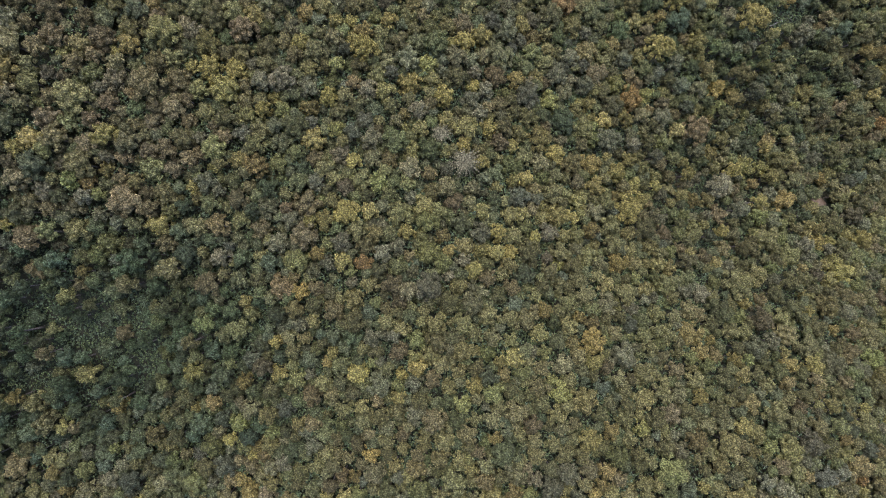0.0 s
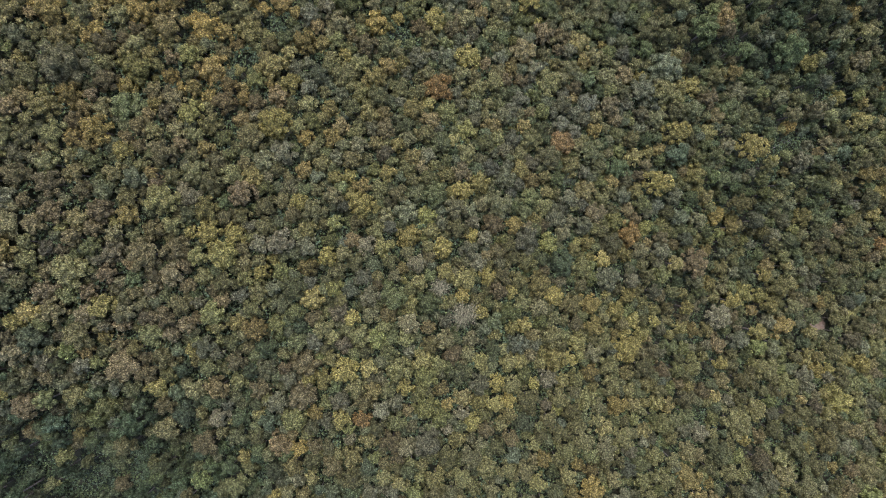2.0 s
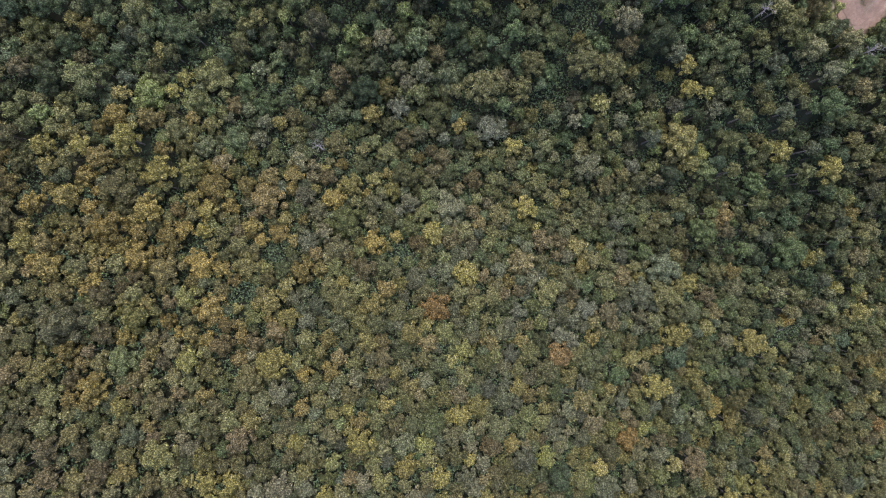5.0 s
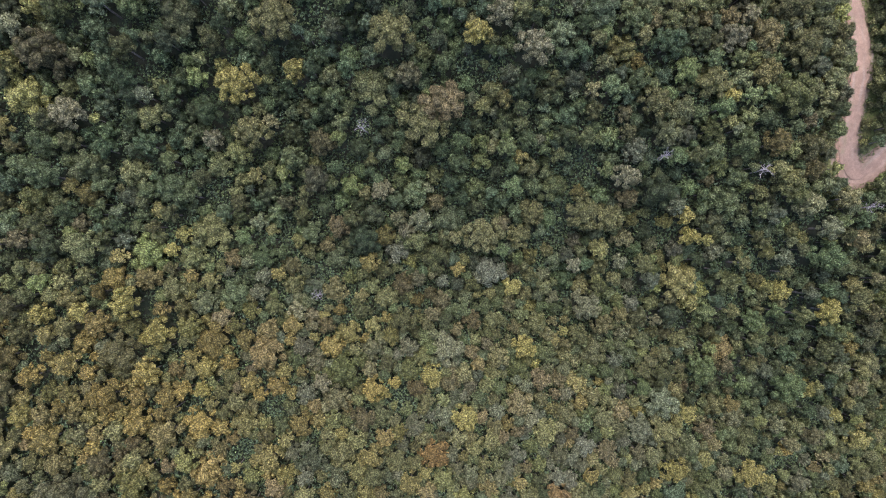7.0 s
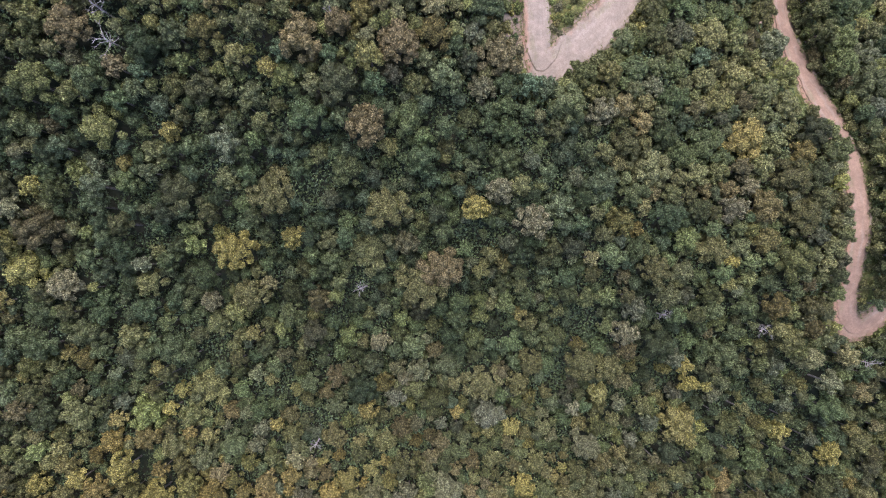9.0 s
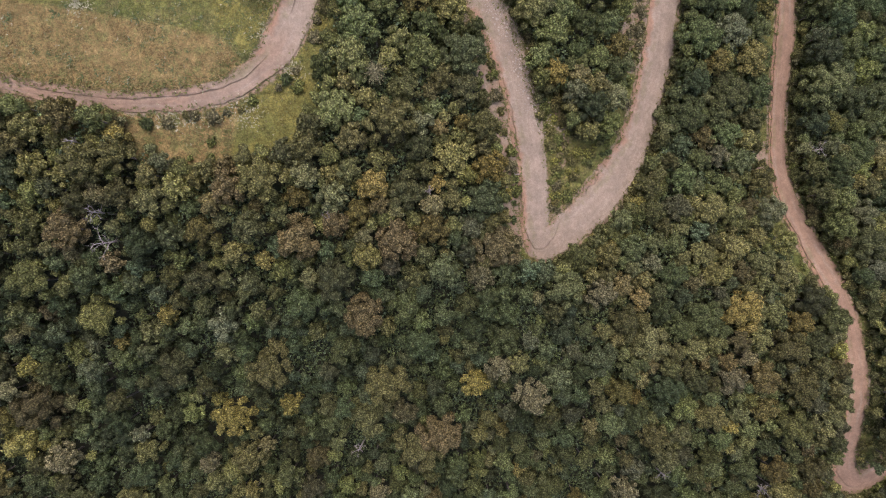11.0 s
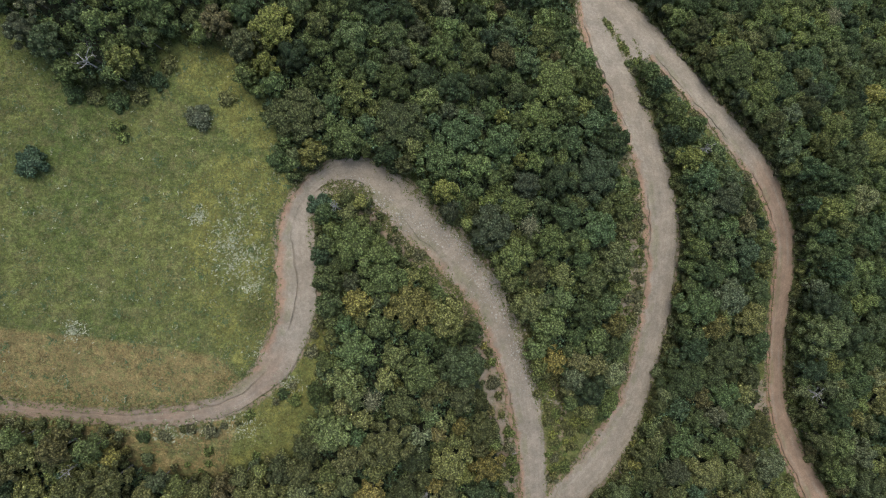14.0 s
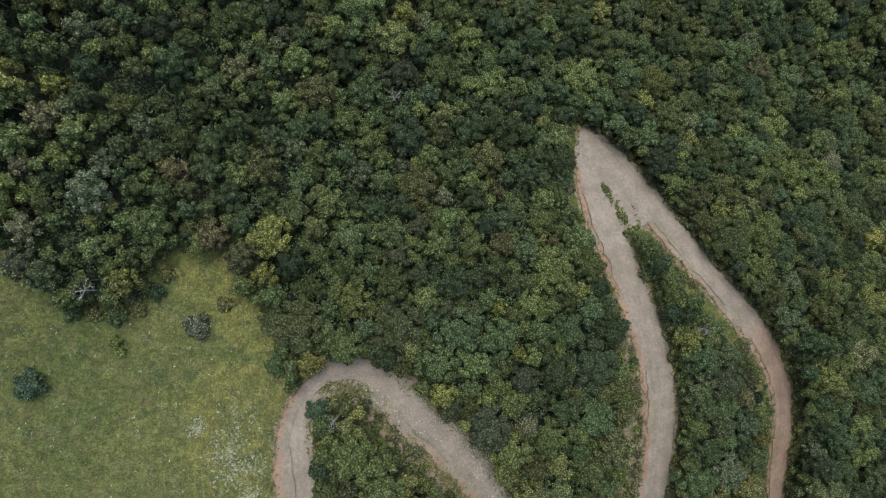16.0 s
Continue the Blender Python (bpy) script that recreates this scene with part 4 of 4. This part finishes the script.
def understorey():
    """Leafy undergrowth that closes the openings between the crowns."""
    rng = np.random.default_rng(77)
    step = 0.5
    x0, y0, nx, ny = -118.0, -60.0, 472, 708
    shut = np.zeros((nx, ny), bool)
    rows = [(x, y, r) for x, y, r in PLACES] + [(p[0], p[1], p[2]) for p in YOUNG if p[3] > 3] + [p[:3] for p in FEATURES]
    for x, y, r in rows:
        i0, i1 = int((x - r - x0) / step), int((x + r - x0) / step) + 1
        j0, j1 = int((y - r - y0) / step), int((y + r - y0) / step) + 1
        i, j = np.meshgrid(np.arange(max(i0, 0), min(i1, nx)), np.arange(max(j0, 0), min(j1, ny)), indexing="ij")
        hit = (x0 + (i + 0.5) * step - x) ** 2 + (y0 + (j + 0.5) * step - y) ** 2 < (0.72 * r) ** 2
        shut[i[hit], j[hit]] = True
    i, j = np.nonzero(~shut)
    x, y = x0 + (i + 0.5) * step, y0 + (j + 0.5) * step
    ok = (np.abs(x) < 0.75 * (EYE - land(x, y)) + 4) & (off_road(x, y) > 1.4) & (off_road(x * 1.05, y) > 1.4)
    ok &= np.maximum.reduce([inside(p, x, y) for p in (PASTURE, MEADOW, WEDGE, SHOULDER, BENCH, FORK, INNER, LAYBY, SCRAPE)]) < -1.2
    x, y = np.repeat(x[ok], 2), np.repeat(y[ok], 2)
    n = len(x)
    x, y = x + rng.uniform(-0.35, 0.35, n), y + rng.uniform(-0.35, 0.35, n)
    swell = 0.5 + 0.5 * np.sin(0.9 * x + 1.7 * np.sin(0.5 * y)) * np.sin(0.8 * y + 1.3 * np.sin(0.6 * x))
    z = land(x, y) + (2.2 + 2.4 * swell) * np.clip(1 - 0.6 * gully(x, y), 0.2, 1) + rng.uniform(-0.5, 0.5, n)
    p = np.stack([x, y, z], 1)
    nrm = rng.normal(0, 0.45, (n, 3)) + np.array([0, 0, 1.0])
    nrm /= np.linalg.norm(nrm, axis=1)[:, None]
    u = np.cross(nrm, rng.normal(size=(n, 3)))
    u /= np.linalg.norm(u, axis=1)[:, None]
    v = np.cross(nrm, u)
    s = rng.uniform(0.2, 0.4, (n, 1))
    verts = np.stack([p - u * s, p + u * s * 0.7 + v * s * 0.8, p + u * s * 0.7 - v * s * 0.8], 1).reshape(-1, 3)
    me = leafy(mesh_from("undergrowth", verts, np.arange(3 * n).reshape(-1, 3), LEAF_MASS), rng.uniform(0.85, 1.15, n))
    base = np.array([PALETTE["green"], PALETTE["blue"], PALETTE["deep"]])[rng.integers(3, size=n)] * (1.05 + 0.3 * swell[:, None]) * np.ones((n, 1))
    me.attributes.new("tint", "FLOAT_VECTOR", "FACE").data.foreach_set("vector", base.astype(np.float32).ravel())
    return tagged(new("undergrowth", me), "leafy green undergrowth between the tree crowns", "undergrowth", kind="stuff")


tree_protos()
tree_things()
tree_mass()
far_wood()
understorey()
for n, (x, y, r) in enumerate(FEATHERY):
    feathery_tree(x, y, r, n)
for n, (x, y, r) in enumerate(DEAD_TREES):
    dead_tree(x, y, r, n)


def fallen_tree(x, y, length, turn, n, label):
    """A bare trunk that lies on the ground with a few broken limbs."""
    rng = np.random.default_rng(300 + n)
    root = new("fallen_tree", None)
    c, s = math.cos(radians(turn)), math.sin(radians(turn))
    base = land_at(x, y)
    root.matrix_basis = pose(x, y, base)
    at = lambda u, side=0.0, up=0.0: (c * u - s * side, s * u + c * side, land_at(x + c * u - s * side, y + s * u + c * side) - base + up)
    bm = bmesh.new()
    limb(bm, [at(length * (k / 6 - 0.5), 0.12 * math.sin(1.7 * k + n), 0.1 + 0.03 * k) for k in range(7)], [0.16 - 0.019 * k for k in range(7)], 7)
    part("trunk", bm, DEAD, root)
    for k in range(5):
        u, sign = length * rng.uniform(-0.1, 0.4), (-1) ** k
        reach = length * rng.uniform(0.15, 0.28)
        bm = bmesh.new()
        limb(bm, [at(u, 0.0, 0.16), at(u + reach * 0.4, sign * reach * 0.4, 0.3), at(u + reach * 0.7, sign * reach, 0.35)], (0.06, 0.045, 0.015), 5)
        part("limb", bm, DEAD, root)
    return tagged(root, label, "fallen tree", "fallen trees")


fallen_tree(86.6, 113.8, 5.5, -14, 1, "bleached fallen tree lying below the road hairpin")
fallen_tree(81.6, 55.2, 6.5, 24, 3, "bleached fallen tree lying in a dark forest gap")
fallen_tree(12.7, 177.6, 2.6, -50, 2, "small grey fallen tree on the bare road shoulder")


# ======== the pasture, the verges and their small things ========
SHRUBS = [(-33.0, 228.9, 2.0, "grey", "round grey-green shrub standing alone in the pasture"), (-53.3, 221.8, 2.2, "blue", "dark low shrub standing alone in the pasture"),
          (-21.9, 223.2, 2.0, "green", "rounded green bush at the road bend"), (-29.5, 231.8, 1.3, "olive", "low brownish bush in the pasture corner"), (-16.0, 216.4, 2.1, "blue", "dark green bush on the inside of the bend")]
SHRUBS += [(31.0 + 3.7 * u, 251.2 - 6.7 * u, r, name, "weedy clump between the two gravel roads")
           for u, r, name in ((0, 0.55, "lime"), (0.1, 0.8, "olive"), (0.2, 0.7, "lime"), (0.32, 0.45, "olive"), (0.6, 0.5, "lime"), (0.72, 0.75, "olive"), (0.84, 0.85, "lime"), (0.95, 0.6, "olive"), (1.25, 0.8, "lime"), (1.4, 0.9, "green"))]
SHRUBS += [(-48.6, 231.4, 1.5, "green", "low green bush at the pasture's wooded edge"), (-46.0, 230.9, 1.3, "olive", "low green bush at the pasture's wooded edge"),
           (-43.2, 230.6, 1.6, "green", "low green bush at the pasture's wooded edge"), (-40.6, 231.6, 1.4, "olive", "low green bush at the pasture's wooded edge"),
           (-38.6, 233.9, 1.5, "deep", "low green bush at the pasture's wooded edge"), (-37.2, 236.4, 1.3, "olive", "low green bush at the pasture's wooded edge"),
           (-43.4, 227.0, 1.1, "lime", "flat leafy weed clump in the pasture"), (-42.6, 225.6, 0.9, "lime", "flat leafy weed clump in the pasture")]
SHRUB_PROTO = []


def shrub(x, y, r, tint, label, group):
    """A bush: short stems and a low crown that reaches the ground."""
    if not SHRUB_PROTO:
        for k in range(4):
            root = new("shrub", None)
            v, f, shade = crown_shape(90 + k, 11, 230, 0.09, 0.95)
            crown = new("crown", leafy(mesh_from("crown", v + np.array([0, 0, 1.15]), f, LEAF, True), shade))
            bm = bmesh.new()
            for a in range(3):
                limb(bm, [(0, 0, -0.05), (0.15 * math.cos(2.1 * a), 0.15 * math.sin(2.1 * a), 0.4), (0.4 * math.cos(2.1 * a), 0.4 * math.sin(2.1 * a), 0.8)], (0.05, 0.04, 0.02), 5)
            part("stems", bm, BARK, root)
            crown.parent = root
            SHRUB_PROTO.append([root, False])
    slot = SHRUB_PROTO[int(tree_rng.integers(4))]
    m = pose(x, y, land_at(x, y) - 0.05, 0, 0, tree_rng.uniform(0, 360)) @ Matrix.Diagonal((r, r, r * 0.8, 1))
    ob = copy_thing(slot[0], m) if slot[1] else slot[0]
    ob.matrix_basis, slot[1] = m, True
    for p in ob.children:
        if p.name.startswith("crown"):
            p["tint"] = [float(c) for c in tint]
    return tagged(ob, label, "bush", group)


for x, y, r, name, label in SHRUBS:
    shrub(x, y, r, np.array(PALETTE[name]) * 1.2, label, "")


def verge_shrubs(count):
    """Low bushes that crowd the road's edges."""
    rng = np.random.default_rng(21)
    darts, made = Darts(), 0
    pts = ROAD_POINTS[(ROAD_POINTS[:, 1] > 115)]
    while made < count:
        q = pts[int(rng.integers(len(pts)))]
        a, r = rng.uniform(0, 2 * math.pi), float(rng.uniform(0.5, 1.25))
        x, y = q[0] + math.cos(a) * (q[2] / 2 + 1.6), q[1] + math.sin(a) * (q[2] / 2 + 1.6)
        d = off_road([x], [y])[0]
        open_land = inside(PASTURE, np.array([x]), np.array([y]))[0]
        if d < 0.55 * r or d > 2.2 or open_land > 0 or darts.clash(x, y, r, 0.8):
            continue
        darts.put(x, y, r)
        name = rng.choice(["green", "olive", "scrub", "scrub", "lime"])
        tint = np.array(PALETTE[name]) * rng.uniform(0.8, 1.1)
        shrub(x, y, r, tint, f"low {'pale dusty green' if name == 'scrub' else 'yellow-green' if name == 'olive' else 'green'} bush on the dirt road verge", "bushes on the road verge")
        made += 1


verge_shrubs(240)


def clearing_shrubs(poly, count, seed, names, label):
    """A few bushes in a clearing."""
    rng = np.random.default_rng(seed)
    xs, ys = [p[0] for p in poly], [p[1] for p in poly]
    darts, made = Darts(), 0
    for _ in range(900):
        x, y, r = rng.uniform(min(xs), max(xs)), rng.uniform(min(ys), max(ys)), float(rng.uniform(0.45, 1.1))
        if inside(poly, np.array([x]), np.array([y]))[0] < 0.1 or off_road([x], [y])[0] < 0.7 * r or darts.clash(x, y, r, 0.85):
            continue
        darts.put(x, y, r)
        shrub(x, y, r, np.array(PALETTE[rng.choice(names)]) * rng.uniform(0.85, 1.1), label, "bushes in the clearings")
        made += 1
        if made == count:
            break


clearing_shrubs(WEDGE, 32, 61, ["fresh", "lime", "olive", "lime"], "green weedy bush in the wedge between the roads")
clearing_shrubs(SHOULDER, 8, 62, ["lime", "olive", "yellow"], "yellow-green bush on the bare road shoulder")
clearing_shrubs(BENCH, 50, 63, ["scrub", "olive", "scrub", "lime"], "yellow-green bush on the bank above the road")
clearing_shrubs(MEADOW, 10, 64, ["olive", "lime"], "low weedy bush at the meadow edge")


def tuft_sheet(name, places, size, material, label, category, seed, leaves=4, upright=0.9):
    """Many small tufts of bent blades as one sheet."""
    rng = np.random.default_rng(seed)
    n = len(places)
    a = rng.uniform(0, 2 * math.pi, (n, leaves))
    s = size * rng.uniform(0.5, 1.5, (n, 1)) * rng.uniform(0.7, 1.3, (n, leaves))
    x0, y0 = places[:, 0:1] + rng.normal(0, size * 0.25, (n, leaves)), places[:, 1:2] + rng.normal(0, size * 0.25, (n, leaves))
    z0 = np.repeat(land(places[:, 0], places[:, 1])[:, None], leaves, 1) - 0.02
    dx, dy = np.cos(a), np.sin(a)
    w = 0.3 * s
    v = np.stack([np.stack([x0 - dy * w * 0.4, y0 + dx * w * 0.4, z0], -1), np.stack([x0 + dy * w * 0.4, y0 - dx * w * 0.4, z0], -1),
                  np.stack([x0 + dx * s * 0.5 + dy * w, y0 + dy * s * 0.5 - dx * w, z0 + s * upright * 0.8], -1),
                  np.stack([x0 + dx * s - dy * w * 0.5, y0 + dy * s + dx * w * 0.5, z0 + s * upright], -1)], 2).reshape(-1, 3)
    f = np.arange(len(v)).reshape(-1, 4)
    return tagged(new(name, mesh_from(name, v, f, material)), label, category, kind="stuff")


def scatter(poly, count, seed, spread=(-70, -10, 172, 252)):
    rng = np.random.default_rng(seed)
    x, y = rng.uniform(spread[0], spread[1], count * 6), rng.uniform(spread[2], spread[3], count * 6)
    ok = (inside(poly, x, y) > 0.3) & (off_road(x, y) > 0.2)
    return np.stack([x[ok], y[ok]], 1)[:count]


field = scatter(PASTURE, 26000, 1)
in_dry = inside(DRY, field[:, 0], field[:, 1]) > 0
tuft_sheet("pasture_grass", field[~in_dry], 0.19, GRASS, "short green pasture grass in tufts", "grass", 2, 2, 0.4)
tuft_sheet("dry_grass", np.vstack([field[in_dry], scatter(DRY, 5200, 3, (-70, -26, 186, 200))]), 0.17, DRY_GRASS, "dry brown grass along the pasture edge", "grass", 4, 3, 0.5)
tuft_sheet("meadow_grass", np.vstack([scatter(MEADOW, 3200, 5), scatter(WEDGE, 1500, 6, (15, 30, 170, 191)), scatter(WEEDY, 4200, 7), scatter(BENCH, 1800, 9, (26, 40, 194, 240))]), 0.2, WEED, "rank yellow-green weeds and grass", "weeds", 8, 4, 0.6)


def clump_places():
    """Broad-leaved weeds gather in loose clumps."""
    rng = np.random.default_rng(71)
    spots = scatter(PASTURE, 330, 72)
    return np.vstack([q + rng.normal(0, rng.uniform(0.15, 0.6), (int(rng.integers(3, 11)), 2)) for q in spots])


tuft_sheet("pasture_weeds", clump_places(), 0.24, BROAD, "clumps of broad dark green weeds in the pasture", "weeds", 73, 4, 0.5)


def bloom_places():
    rng = np.random.default_rng(31)
    rows = [rng.normal((cx, cy), s, (3 * n, 2)) for cx, cy, s, n in (
        (-32.7, 214.7, 0.7, 45), (-26.8, 208.5, 1.9, 150), (-28.8, 211.3, 1.2, 70), (-24.9, 204.9, 1.0, 60), (-49.4, 198.9, 0.8, 50), (-35.0, 184.4, 1.6, 50),
        (-27.5, 184.6, 1.2, 45), (-38.5, 183.8, 1.0, 40), (-20.2, 190.8, 0.8, 35), (-24.5, 195.6, 0.8, 30), (-27.5, 215, 2.0, 60))]
    return np.vstack(rows + [scatter(PASTURE, 420, 33)])


tuft_sheet("white_wildflowers", bloom_places(), 0.18, BLOOM, "white wildflowers in loose patches in the pasture", "flowers", 34, 4, 0.6)


def verge_places(count, seed, lo, hi):
    rng = np.random.default_rng(seed)
    q = ROAD_POINTS[rng.integers(len(ROAD_POINTS), size=count * 4)]
    a = rng.uniform(0, 2 * math.pi, len(q))
    r = q[:, 2] / 2 + rng.uniform(lo, hi, len(q))
    x, y = q[:, 0] + np.cos(a) * r, q[:, 1] + np.sin(a) * r
    d = off_road(x, y)
    return np.stack([x, y], 1)[(d > lo) & (d < hi)][:count]


tuft_sheet("verge_weeds", verge_places(9000, 41, -0.5, 2.0), 0.26, WEED, "weeds and grass along the dirt road verges", "weeds", 42, 3)


def strip_places(points, count, spread, seed):
    rng = np.random.default_rng(seed)
    line = spline(points, 0.4)
    q = line[rng.integers(len(line), size=count)]
    return q[:, :2] + rng.normal(0, spread, (count, 2))


inner = [(-14.5, 218.6, 0), (-11.0, 217.9, 0), (-7.5, 214.8, 0), (-3.2, 210.4, 0), (2.6, 204.8, 0), (7.6, 198.5, 0)]
outer = [(-8, 223.5, 0), (-1.2, 217.6, 0), (5.6, 210.6, 0), (11.0, 202.8, 0), (15.0, 194.0, 0), (17.4, 186.0, 0)]
tuft_sheet("road_weeds", np.vstack([strip_places(inner, 1100, 0.6, 43), strip_places(outer, 1100, 0.6, 44), strip_places([(-25.2, 199.6, 0), (-24.8, 202.4, 0)], 500, 0.9, 46), strip_places([(31.0, 251.2, 0), (34.7, 244.5, 0)], 350, 0.4, 47), strip_places([(-15.2, 219.3, 0), (-11.6, 219.4, 0), (-9.0, 218.0, 0)], 420, 0.45, 48)]), 0.24, WEED, "weeds growing through the gravel at the road's edges", "weeds", 45, 3)


def stones(count):
    """Loose stones on the washed-out side of the road."""
    rng = np.random.default_rng(51)
    line = spline([(-12, 219.6, 0), (-5.0, 214.5, 0), (3.6, 211.6, 0), (7.2, 206.5, 0), (12.4, 198.8, 0), (15.6, 190, 0), (19, 184.5, 0)], 0.5)
    q = line[rng.integers(len(line), size=count)]
    x, y = q[:, 0] + rng.normal(0, 1.1, count), q[:, 1] + rng.normal(0, 1.1, count)
    on_road = off_road(x, y) < 0
    cube = np.array([(i, j, k) for i in (-1, 1) for j in (-1, 1) for k in (-1, 1)], float)
    quads = np.array([(0, 1, 3, 2), (4, 6, 7, 5), (0, 4, 5, 1), (2, 3, 7, 6), (0, 2, 6, 4), (1, 5, 7, 3)])
    s = np.minimum(rng.lognormal(math.log(0.05), 0.45, count), 0.15)
    v = cube[None] * s[:, None, None] * rng.uniform(0.35, 1.3, (count, 8, 3)) * np.array([1, 1, 0.6])
    v += np.stack([x, y, land(x, y) + np.where(on_road, 0.1, 0.02) + s * 0.3], 1)[:, None]
    f = (quads[None] + 8 * np.arange(count)[:, None, None]).reshape(-1, 4)
    return tagged(new("loose_stones", mesh_from("loose_stones", v.reshape(-1, 3), f, STONE)), "pale loose stones strewn along the road edge", "stones", kind="stuff")


stones(2600)
